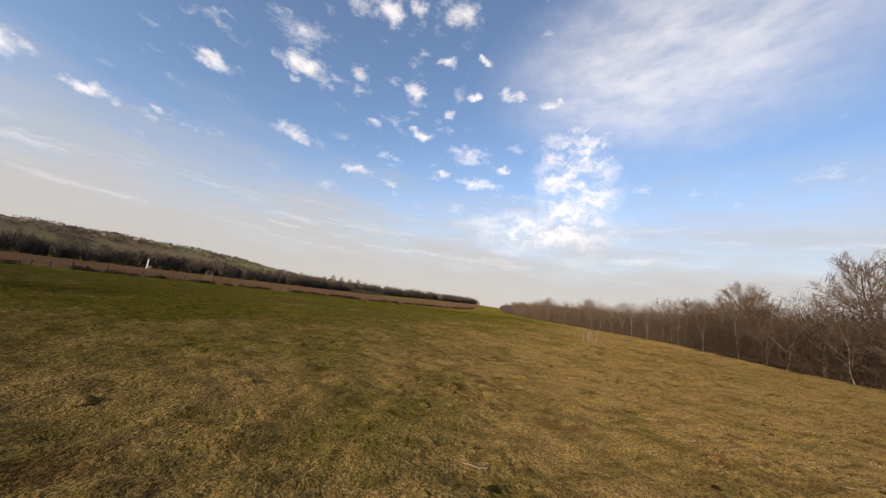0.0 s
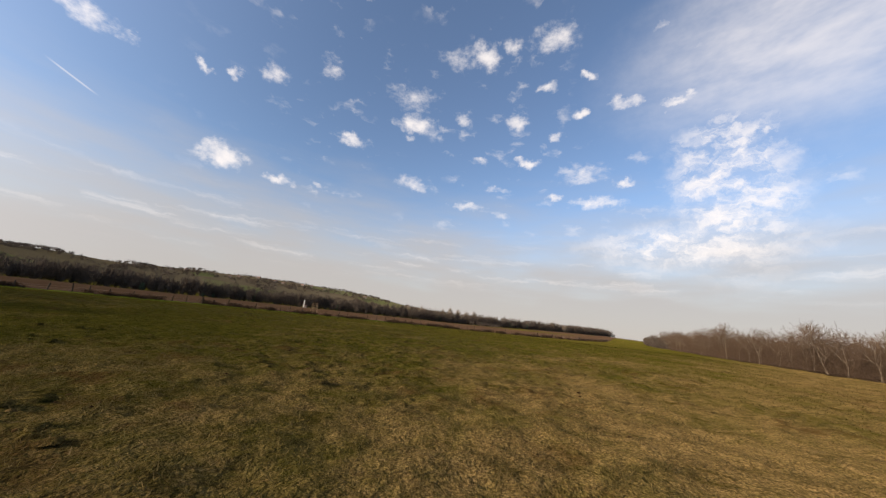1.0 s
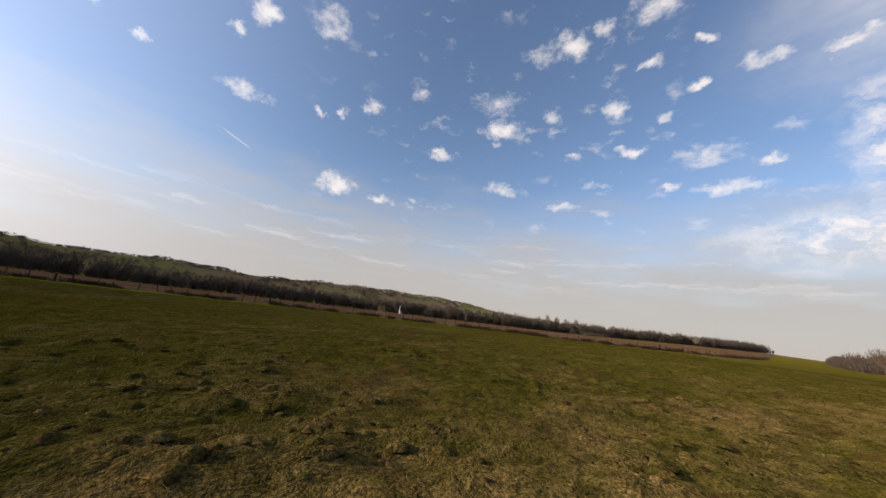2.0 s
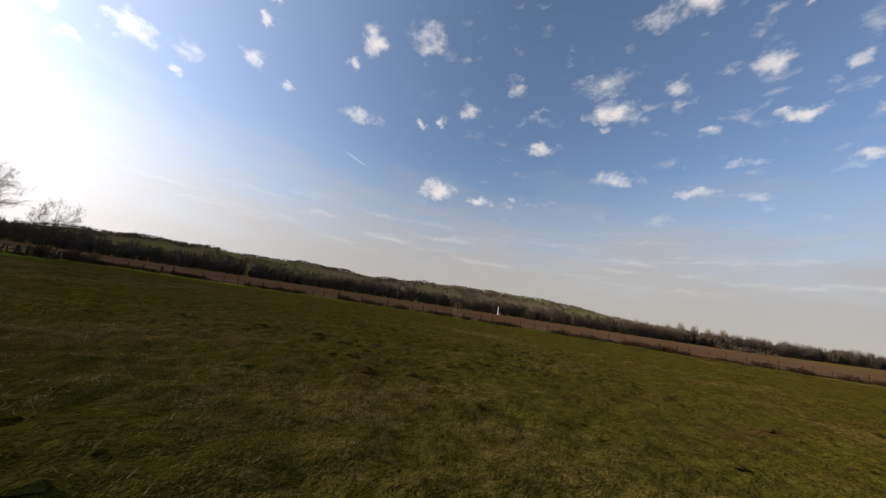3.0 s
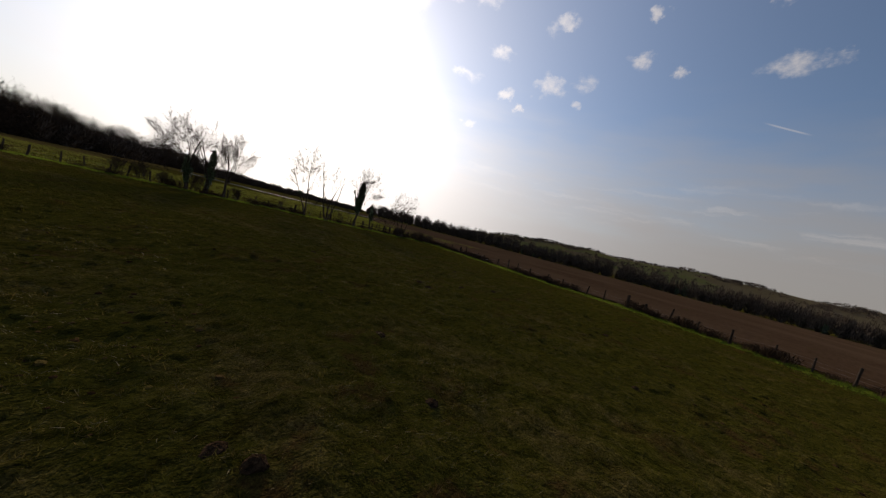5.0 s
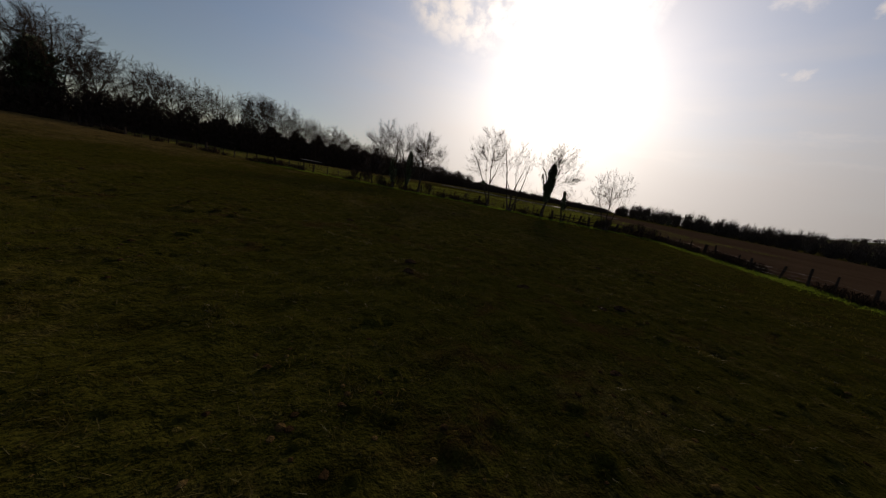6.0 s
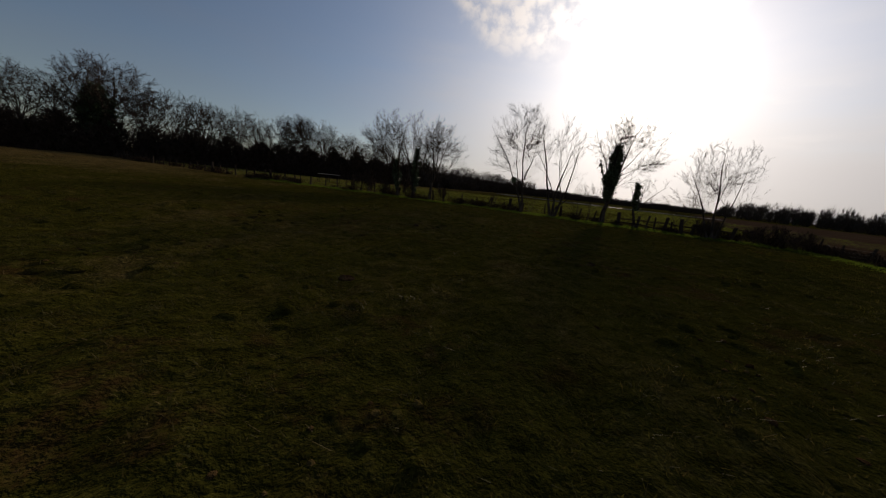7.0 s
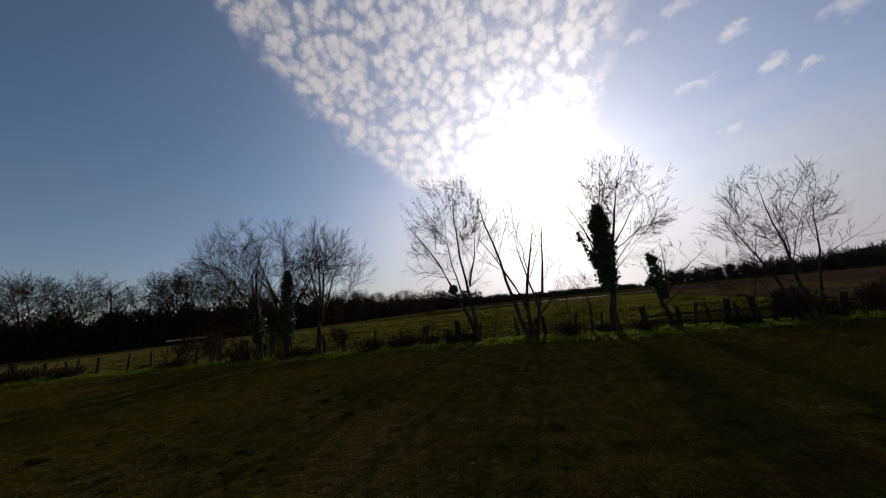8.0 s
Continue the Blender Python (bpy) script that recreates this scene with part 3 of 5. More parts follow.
woodland_floor("south_wood_floor", SOUTH_WOOD, 16.0, -1)

# ---- trees ----


def limb(rng, start, way, length, bend, rise, count):
    """Nodes of one crooked limb."""
    nodes, way = [np.array(start, float)], np.array(way, float)
    for _ in range(count):
        way = way + rng.normal(0, bend, 3) + (0, 0, rise)
        way /= np.linalg.norm(way)
        nodes.append(nodes[-1] + way * length / count)
    return np.array(nodes)


def spread(rng, way, angle):
    """A heading that leaves way by angle radians, to any side."""
    side = np.cross(way, rng.normal(0, 1, 3))
    side /= np.linalg.norm(side) + 1e-9
    return way * math.cos(angle) + side * math.sin(angle)


def room(envelope, p, way):
    """How far a limb may reach from p along way before it leaves the crown's outline."""
    centre, radii = envelope
    q, e = (p - centre) / radii, way / radii
    a, b, c = e @ e, q @ e, q @ q - 1
    d = b * b - a * c
    return max(0.25, (math.sqrt(d) - b) / a) if d > 0 else 0.25


def branch_out(rng, wood, twigs, nodes, radii, level, spec):
    """Side limbs of a limb, down to twigs, inside the crown's outline."""
    counts, ratios, angles = spec["counts"], spec["ratios"], spec["angles"]
    if level >= len(counts):
        return
    length = np.linalg.norm(np.diff(nodes, axis=0), axis=1).sum()
    last = level == len(counts) - 1
    total = counts[level] * rng.uniform(0.85, 1.2)
    if level:
        total *= min(1.4, max(0.35, length / spec["usual"][level]))
    total = max(1, int(round(total)))
    envelope = spec["envelope"]
    for k in range(total):
        f = spec["from"][level] + (0.97 - spec["from"][level]) * (k + rng.uniform(0, 1)) / total
        at = f * (len(nodes) - 1)
        i = min(int(at), len(nodes) - 2)
        start = nodes[i] + (nodes[i + 1] - nodes[i]) * (at - i)
        way = nodes[i + 1] - nodes[i]
        way = way / (np.linalg.norm(way) + 1e-9)
        thick = radii[i] + (radii[i + 1] - radii[i]) * (at - i)
        turn = spread(rng, way, angles[level] * rng.uniform(0.7, 1.25) * (1.15 - 0.4 * f))
        turn[2] += spec["lift"]
        turn /= np.linalg.norm(turn)
        free = room(envelope, start, turn)
        if level == 0:
            reach = free * rng.uniform(0.72, 1.04)
        else:
            reach = min(length * ratios[level] * rng.uniform(0.6, 1.15) * (1.12 - 0.45 * f), free * (1.0 if level == 1 else 1.3) + spec.get("slack", 0.35))
        if last:
            twigs.spike(start, start + turn * reach, spec.get("spike", spec["twig"]))
        else:
            sub = limb(rng, start, turn, reach, spec["bend"], spec["rise"], 5 if level == 0 else spec.get("steps", 3))
            r0 = max(spec["twig"] * 1.4, min(thick * spec["thin"], reach * 0.009))
            r = np.linspace(r0, spec["twig"], len(sub))
            (wood if level == 0 else twigs).tube(sub, r, 4 if level == 0 else 3)
            branch_out(rng, wood, twigs, sub, r, level + 1, spec)


OPEN_TREE = dict(counts=(13, 8, 7, 5), ratios=(1, 0.50, 0.52, 0.56), angles=(0.95, 0.70, 0.60, 0.5), usual=(1, 3.4, 1.5, 0.7), bend=0.10, rise=0.035, lift=0.0, thin=0.42, twig=0.005, spike=0.007, steps=3, taper=1.35, sway=0.085)
OPEN_TREE["from"] = (0.18, 0.12, 0.10, 0.06)


def crown(spec, centre, radii, **changes):
    return dict(spec, envelope=(np.array(centre, float), np.array(radii, float)), **changes)


def tree_meshes(seed, stems, spec, sides=7):
    """stems: (foot, heading, length, radius) of each trunk. Returns the trunks' mesh and the twigs' mesh."""
    rng = np.random.default_rng(seed)
    wood, twigs = Mesh(), Mesh()
    for foot, way, length, radius in stems:
        way = np.array(way, float)
        nodes = limb(rng, foot, way / np.linalg.norm(way), length, spec.get("sway", 0.06), 0.03, 8)
        radii = np.maximum(radius * np.linspace(1, 0.06, len(nodes)) ** spec.get("taper", 0.9), spec["twig"] * 1.3)
        radii[0] *= 1.3
        nodes = np.vstack([nodes[:1] - [0, 0, 0.25], nodes])
        radii = np.r_[radii[0] * 1.15, radii]
        wood.tube(nodes, radii, sides)
        branch_out(rng, wood, twigs, nodes[1:], radii[1:], 0, spec)
    return wood, twigs


def bare_tree(name, label, place, seed, stems, spec=OPEN_TREE, bark=None, twig=None, group="", category="tree"):
    tree = thing(name, label, category, group, place=place)
    wood, twigs = tree_meshes(seed, stems, spec)
    part("trunk", wood, bark or M_BARK, tree, smooth=True)
    part("crown", twigs, twig or M_TWIG, tree, "fine bare twigs")
    return tree


def leaf_cloud(rng, centres, spread_xyz, count, size):
    """Loose leaf blades round centres."""
    pick = rng.integers(0, len(centres), count)
    c = np.asarray(centres)[pick] + rng.normal(0, 1, (count, 3)) * spread_xyz
    a, b = rng.normal(0, 1, (count, 3)), rng.normal(0, 1, (count, 3))
    a /= np.linalg.norm(a, axis=1)[:, None]
    b = np.cross(a, b)
    b /= np.linalg.norm(b, axis=1)[:, None]
    s = size * rng.uniform(0.6, 1.4, (count, 1))
    return np.stack([c - a * s * 0.5, c + b * s, c + a * s * 0.5], 1).reshape(-1, 3)


def ivy_on(tree, rng, low, high, radius, count, lean=(0.0, 0.0), size=0.16, base=0.0):
    """Ivy leaves in a ragged column round a trunk from height low to high."""
    f = rng.uniform(0, 1, count)
    z = low + (high - low) * f
    bulge = radius * (0.12 + 0.88 * np.sin(np.pi * np.clip(f * 0.92 + 0.06, 0, 1)) ** 0.8) * (1 + 0.20 * np.sin(z * 2.7) + 0.15 * np.sin(z * 6.9 + 1))
    turn = rng.uniform(0, 2 * np.pi, count)
    out = bulge * np.sqrt(rng.uniform(0.15, 1, count)) * (1 + 0.2 * np.sin(turn * 3 + z * 2))
    c = np.stack([lean[0] * (z - base) + out * np.cos(turn), lean[1] * (z - base) + out * np.sin(turn), z], -1)
    tufts = c[::20]
    leaves = np.vstack([leaf_cloud(rng, c, 0.05, count, size), leaf_cloud(rng, tufts, 0.06 + 0.16 * radius, count, size)])
    part("ivy", triangles("ivy", leaves, M_IVY), M_IVY, tree, "dark glossy ivy leaves")


def stand_at(x, y, turn=0.0, sink=0.0):
    return pose(x, y, height_at(x, y) - sink, 0, 0, turn)


def leaders(rng, foot, height, top, count, open_angle, radius, lean=(0.0, 0.0)):
    """Upright limbs that leave a fork at height and reach up to top."""
    out, first = [], rng.uniform(0, 2 * math.pi)
    for k in range(count):
        turn = first + 2 * math.pi * k / count + rng.normal(0, 0.3)
        tilt = open_angle * rng.uniform(0.55, 1.15)
        way = (math.sin(tilt) * math.cos(turn) + lean[0], math.sin(tilt) * math.sin(turn) + lean[1], math.cos(tilt))
        out.append(((foot[0] + lean[0] * height, foot[1] + lean[1] * height, height * rng.uniform(0.85, 1.05)), way, (top - height) * rng.uniform(0.88, 1.08) * (1.06 - 0.3 * tilt), radius * rng.uniform(0.7, 1.0)))
    return out


def build_field_trees():
    rng = np.random.default_rng(5)
    # forked tree
    bare_tree("ash_tree", "slender bare ash tree forking low by the fence", stand_at(-63.7, 11.0), 21,
              [((0, 0, 0), (0.02, 0.0, 1), 12.6, 0.17), ((0.05, 0.1, 0.4), (0.24, -0.10, 1), 12.0, 0.15), ((0.5, -0.2, 3.0), (0.55, -0.2, 1), 8.2, 0.08), ((0.2, 0.1, 4.4), (-0.22, 0.1, 1), 7.6, 0.07)],
              crown(OPEN_TREE, (1.0, -0.3, 7.7), (4.3, 4.1, 5.3), counts=(11, 7, 6, 5), lift=-0.03))
    # many-stemmed tree
    bare_tree("multi_stem_tree", "bare many-stemmed tree with pollarded limbs by the fence", stand_at(-67.0, 13.2), 22,
              [((0.2, -0.1, 0), (0.34, -0.14, 1), 11.8, 0.16), ((0.0, 0.0, 0), (0.08, 0.02, 1), 8.4, 0.17), ((0.25, 0.0, 2.4), (0.34, -0.1, 1), 6.2, 0.10),
               ((-0.2, 0.1, 0.1), (-0.26, 0.14, 1), 8.6, 0.15), ((-0.5, 0.2, 2.4), (0.10, 0.0, 1), 5.6, 0.08), ((-0.2, 0.1, 1.2), (-0.9, 0.4, 0.8), 3.6, 0.09)],
              crown(OPEN_TREE, (0.6, 0.0, 6.6), (3.4, 3.2, 4.9), counts=(5, 5, 4, 3), angles=(0.55, 0.6, 0.55, 0.5), sway=0.10, taper=1.0, **{"from": (0.40, 0.2, 0.12, 0.06)}))
    # ivy-clad tree
    tree = bare_tree("ivy_clad_tree", "bare tree with its trunk wrapped in thick dark ivy", stand_at(-72.1, 15.2), 23,
                     [((0, 0, 0), (-0.02, 0.01, 1), 11.2, 0.27), ((0.0, 0.0, 3.0), (0.34, -0.10, 1), 6.0, 0.10), ((-0.1, 0, 3.8), (-0.9, 0.5, 0.9), 4.6, 0.06)] + leaders(rng, (0, 0), 5.2, 12.2, 5, 0.70, 0.09, (-0.03, 0.03)),
                     crown(OPEN_TREE, (-1.0, 0.8, 8.3), (4.3, 4.2, 4.0), counts=(7, 6, 6, 5), **{"from": (0.34, 0.2, 0.12, 0.06)}))
    ivy_on(tree, rng, 2.8, 8.7, 0.66, 5000, (-0.02, 0.01))
    ivy_on(tree, rng, 3.0, 7.0, 0.13, 220, (0.34, -0.10), base=3.0)
    # broken stub tree
    tree = bare_tree("broken_tree", "short broken tree stub with thin drooping shoots", stand_at(-74.9, 17.0), 24,
                     [((0, 0, 0), (0.10, -0.05, 1), 4.7, 0.20), ((0, 0, 2.2), (-0.6, 0.4, 0.9), 4.0, 0.07), ((0, 0, 2.4), (-0.25, 0.2, 1), 3.6, 0.05)],
                     crown(OPEN_TREE, (-0.7, 0.6, 3.9), (2.7, 2.7, 2.0), counts=(8, 7, 6, 4), lift=-0.04, rise=-0.03))
    ivy_on(tree, rng, 2.0, 4.7, 0.34, 600, (0.10, -0.05))
    # spreading tree at the field corner
    bare_tree("corner_tree", "spreading bare tree rising from the corner thicket", stand_at(-80.6, 20.6), 25,
              [((0.1, -0.1, 0), (0.34, -0.24, 1), 8.4, 0.13), ((-0.1, 0.2, 0), (0.06, -0.05, 1), 9.6, 0.14), ((-0.2, 0.3, 0), (-0.16, 0.2, 1), 8.2, 0.11), ((0.3, -0.2, 0), (0.4, -0.4, 1), 5.4, 0.07)],
              crown(OPEN_TREE, (0.3, -0.2, 6.0), (3.5, 3.5, 3.6), counts=(9, 7, 6, 5)))
    # three trees together further east
    for x, y, seed, lean, height, centre, wide in ((-47.6, 6.0, 31, 0.12, 10.7, (1.8, 0.0, 6.9), 3.5), (-49.8, 6.9, 32, 0.0, 10.8, (0.2, 0.0, 7.0), 3.0), (-52.0, 7.2, 33, -0.08, 10.3, (-1.1, -0.1, 6.4), 3.5)):
        stems = [((0, 0, 0), (lean, 0.02, 1), height * 0.95, 0.22)] + leaders(rng, (0, 0), 3.2, height, 5, 0.60, 0.11, (lean * 1.2, 0))
        tree = bare_tree("field_tree", "bare rounded field tree growing in the fence line", stand_at(x, y), seed, stems,
                         crown(OPEN_TREE, centre, (wide, wide, 4.0), counts=(10, 7, 7, 5)), group="trees in the fence line")
        if seed != 33:
            ivy_on(tree, rng, 1.2, 6.6 if seed == 32 else 4.8, 0.46, 1700, (lean, 0.02))
    for x, y, seed, height in ((-43.1, 3.2, 41, 3.6), (-45.2, 4.6, 42, 3.2), (-60.6, 9.0, 43, 3.6), (-65.0, 11.3, 44, 4.0), (-69.4, 14.2, 45, 4.2), (-70.6, 14.8, 46, 4.6), (-78.5, 18.9, 47, 5.5)):
        stems = [((0, 0, 0), rng.normal(0, 0.16, 3) + (0, 0, 1), height, 0.06), ((0.1, 0, 0), rng.normal(0, 0.25, 3) + (0, 0, 1), height * 0.8, 0.05)]
        bare_tree("sapling", "thin bare sapling beside the fence", stand_at(x, y), seed, stems, crown(OPEN_TREE, (0, 0, height * 0.62), (height * 0.3, height * 0.3, height * 0.42), counts=(8, 5, 4, 3), usual=(1, 1.2, 0.6, 0.3)), group="saplings")
    # mistletoe
    balls = thing("mistletoe", "round dark mistletoe ball hanging in an ash tree", "mistletoe", place=pose(-62.3, 10.6, 3.95))
    c = rng.normal(0, 1, (500, 3))
    c *= (0.34 * rng.uniform(0.5, 1, (500, 1)) / np.linalg.norm(c, axis=1)[:, None])
    part("leaves", triangles("leaves", leaf_cloud(rng, c, 0.03, 1400, 0.10), M_IVY), M_IVY, balls)
    stalk = Mesh()
    stalk.tube([(0, 0, 0), (-0.6, 0.3, -0.1), (-1.4, 0.8, -0.5)], [0.02, 0.03, 0.04], 4, False)
    part("stalk", stalk, M_BARK, balls)


WOOD_TREE = dict(counts=(6, 5, 4), ratios=(1, 0.52, 0.55), angles=(0.98, 0.70, 0.62), usual=(1, 3.2, 1.4), bend=0.12, rise=0.03, lift=0.0, thin=0.5, twig=0.014, spike=0.024, sway=0.09, steps=2)
WOOD_TREE["from"] = (0.20, 0.16, 0.08)
SHRUB = dict(counts=(9, 9), ratios=(1, 0.5), angles=(0.5, 0.6), usual=(1, 0.8), bend=0.14, rise=0.04, lift=0.05, thin=0.6, twig=0.012)
SHRUB["from"] = (0.1, 0.1)


def wood_kinds(bark, twig, name, label, seeds, height, spec=WOOD_TREE, fork=0.30, girth=0.11, open_angle=0.62, wide=0.36, high=0.58, deep=0.43, limbs=0):
    """A few trees of one wood, to be planted many times."""
    kinds = []
    rng = np.random.default_rng(seeds[0])
    for seed in seeds:
        stems = [((0, 0, 0), rng.normal(0, 0.06, 3) + (0, 0, 1), height * 0.92, girth)]
        stems += leaders(rng, (0, 0), height * fork, height, limbs or 3 + seed % 2, open_angle, girth * 0.6)
        reach = wide * height * rng.uniform(0.9, 1.1)
        outline = crown(spec, (rng.normal(0, 0.05) * height, rng.normal(0, 0.05) * height, height * high), (reach, reach, height * deep))
        for k, (foot, way, length, radius) in enumerate(stems[1:], 1):
            way = np.array(way) / np.linalg.norm(way)
            stems[k] = (foot, way, min(length, room(outline["envelope"], np.array(foot), way)), radius)
        kinds.append(dict(name=name, label=label, meshes=tree_meshes(seed, stems, outline, 4), bark=bark, twig=twig, first=None, height=height))
    return kinds


def plant(kind, x, y, size, turn, group):
    """One tree of a kind; the first one carries the meshes, the next ones are copies."""
    place = stand_at(x, y, turn) @ Matrix.Diagonal((size, size, size, 1))
    if kind["first"] is None:
        tree = thing(kind["name"], kind["label"], "tree", group)
        part("trunk", kind["meshes"][0], kind["bark"], tree, smooth=True)
        part("crown", kind["meshes"][1], kind["twig"], tree, "dense bare twigs")
        tree.matrix_basis = place
        kind["first"] = tree
        return tree
    first = kind["first"]
    keep = first.matrix_basis.copy()
    first.matrix_basis = Matrix.Identity(4)
    tree = copy_thing(first, Matrix.Identity(4))
    tree.matrix_basis = place
    first.matrix_basis = keep
    return tree


def shrub_kinds(name, label, seeds, height, twig):
    kinds = []
    for seed in seeds:
        rng = np.random.default_rng(seed)
        stems = [(rng.normal(0, 0.5, 3) * (1, 1, 0), rng.normal(0, 0.35, 3) + (0, 0, 1), height * rng.uniform(0.7, 1.1), 0.035) for _ in range(9)]
        kinds.append(dict(name=name, label=label, meshes=tree_meshes(seed, stems, crown(SHRUB, (0, 0, height * 0.5), (height * 0.75, height * 0.75, height * 0.6)), 4), bark=twig, twig=twig, first=None, height=height))
    return kinds


def brushwood(name, label, rng, line, material, count, depth, height, side, length=0.5, stop=None, thick=0.022, near=0.0):
    """A deep, uncountable mass of thin twigs that fills the foot of a wood."""
    spots = along(line, 0.5, 0, stop)
    m = Mesh()
    for _ in range(count):
        p, way = spots[rng.integers(0, len(spots))]
        back = near + depth * rng.uniform(0, 1) ** 1.5
        x, y = p.x + side * way.y * back + rng.normal(0, 0.6), p.y - side * way.x * back + rng.normal(0, 0.6)
        top = height * (0.72 + 0.28 * math.sin(x * 0.7 + y * 0.45) * math.sin(x * 0.23 - y * 0.31))
        z = height_at(x, y) + top * rng.uniform(0, 1) ** 1.1
        way_up = np.array([rng.normal(0, 0.6), rng.normal(0, 0.6), rng.uniform(0.2, 1.2)])
        a = np.array([x, y, z - 0.1])
        m.spike(a, a + way_up * length * rng.uniform(0.6, 1.6), thick)
    tagged(new(name, m.data(name, material)), label, "undergrowth", kind="stuff")


def build_east_wood():
    rng = np.random.default_rng(77)
    kinds = wood_kinds(M_PALE_BARK, M_WOOD_TWIG, "woodland_tree", "bare brown woodland tree at the pasture's edge", (101, 102, 103, 104, 105), 10.5, dict(WOOD_TREE, counts=(7, 7, 6), twig=0.009, spike=0.013, rise=0.06, steps=3))
    for step, back in ((3.4, 1.0), (5.6, 5.5)):
        for k, (p, way) in enumerate(along(EAST_WOOD, step, rng.uniform(0, 2), 230)):
            q = p + Vector((way.y, -way.x, 0)) * (back + rng.uniform(-1.0, 1.4)) + way * rng.uniform(-1.2, 1.2)
            size = rng.uniform(0.72, 1.02) * float(np.interp(p.y, (0, 25, 42, 60, 90, 130, 250), (0.75, 0.66, 0.84, 0.84, 0.95, 0.95, 0.9)))
            plant(kinds[rng.integers(0, len(kinds))], q.x, q.y, size, rng.uniform(0, 360), "east wood")
    brushwood("brushwood", "tangled brown brushwood filling the wood's edge", rng, EAST_WOOD, M_WOOD_TWIG, 80000, 7.0, 6.6, 1, 1.0, 210, 0.015)
    brushwood("deep_brushwood", "dense brown brushwood deep inside the wood", rng, EAST_WOOD, M_WOOD_TWIG, 52000, 9.0, 6.8, 1, 1.5, 230, 0.06, 6.0)
    brushwood("tall_brushwood", "tall dark brown brushwood below the oaks", rng, EAST_WOOD[:5], M_DEAD, 26000, 9.0, 9.0, 1, 1.0, 55, 0.016)
    big = wood_kinds(M_BARK, M_WOOD_TWIG, "oak_tree", "tall spreading bare oak above the wood", (121, 122), 16.0, dict(WOOD_TREE, counts=(11, 8, 7)), girth=0.24, high=0.62)
    for k, (x, y, size) in enumerate(((45, 33, 0.82), (44, 24, 1.0), (48, 50, 0.70), (46, 17, 1.05), (47, 58, 0.56))):
        plant(big[k % 2], x, y, size, rng.uniform(0, 360), "oaks")


def build_south_wood():
    rng = np.random.default_rng(78)
    kinds = wood_kinds(M_BARK, M_TWIG, "woodland_tree", "dark bare woodland tree behind the meadow", (131, 132, 133, 134), 14.0, dict(WOOD_TREE, counts=(8, 7, 7), ratios=(1, 0.46, 0.42), angles=(0.95, 0.85, 0.85), twig=0.013, spike=0.018, bend=0.14, rise=0.015, slack=0.05, steps=3, thin=0.55), girth=0.17, wide=0.34, fork=0.34, open_angle=0.62, high=0.62, deep=0.36)
    for step, back in ((4.6, 2.0), (5.6, 8.0)):
        for p, way in along(SOUTH_WOOD, step, rng.uniform(0, 3)):
            q = p + Vector((way.y, -way.x, 0)) * -(back + rng.uniform(-1.5, 1.5))
            tall = np.interp(q.x, (-155, -57, -42, -29, -14, 2, 20, 33), (0.95, 0.95, 1.0, 1.1, 1.28, 1.36, 1.32, 1.28))
            plant(kinds[rng.integers(0, len(kinds))], q.x, q.y, tall * rng.uniform(0.7, 1.1), rng.uniform(0, 360), "south wood")
    brushwood("dark_brushwood", "dense dark brushwood below the woodland trees", rng, SOUTH_WOOD, M_TWIG, 75000, 9.0, 9.0, -1, 1.4, 150, 0.10)
    brushwood("far_brushwood", "dark brushwood below the farther woodland trees", rng, SOUTH_WOOD[7:], M_TWIG, 16000, 9.0, 6.5, -1, 2.0, None, 0.16)
    oak = wood_kinds(M_BARK, M_TWIG, "oak_tree", "great dark oak with an ivy-covered trunk above the wood", (151,), 24.0, dict(WOOD_TREE, counts=(9, 10, 10), ratios=(1, 0.42, 0.36), angles=(1.0, 0.9, 0.9), twig=0.018, spike=0.024, bend=0.15, rise=0.015, slack=0.05, steps=3), fork=0.34, girth=0.42, open_angle=0.90, wide=0.50, high=0.60, deep=0.36, limbs=9)
    tree = plant(oak[0], 25, -31, 1.0, 40, "oaks")
    ivy_on(tree, rng, 2.0, 15.0, 3.0, 6000, size=0.45)
    plant(oak[0], 36, 2, 0.74, 200, "oaks")


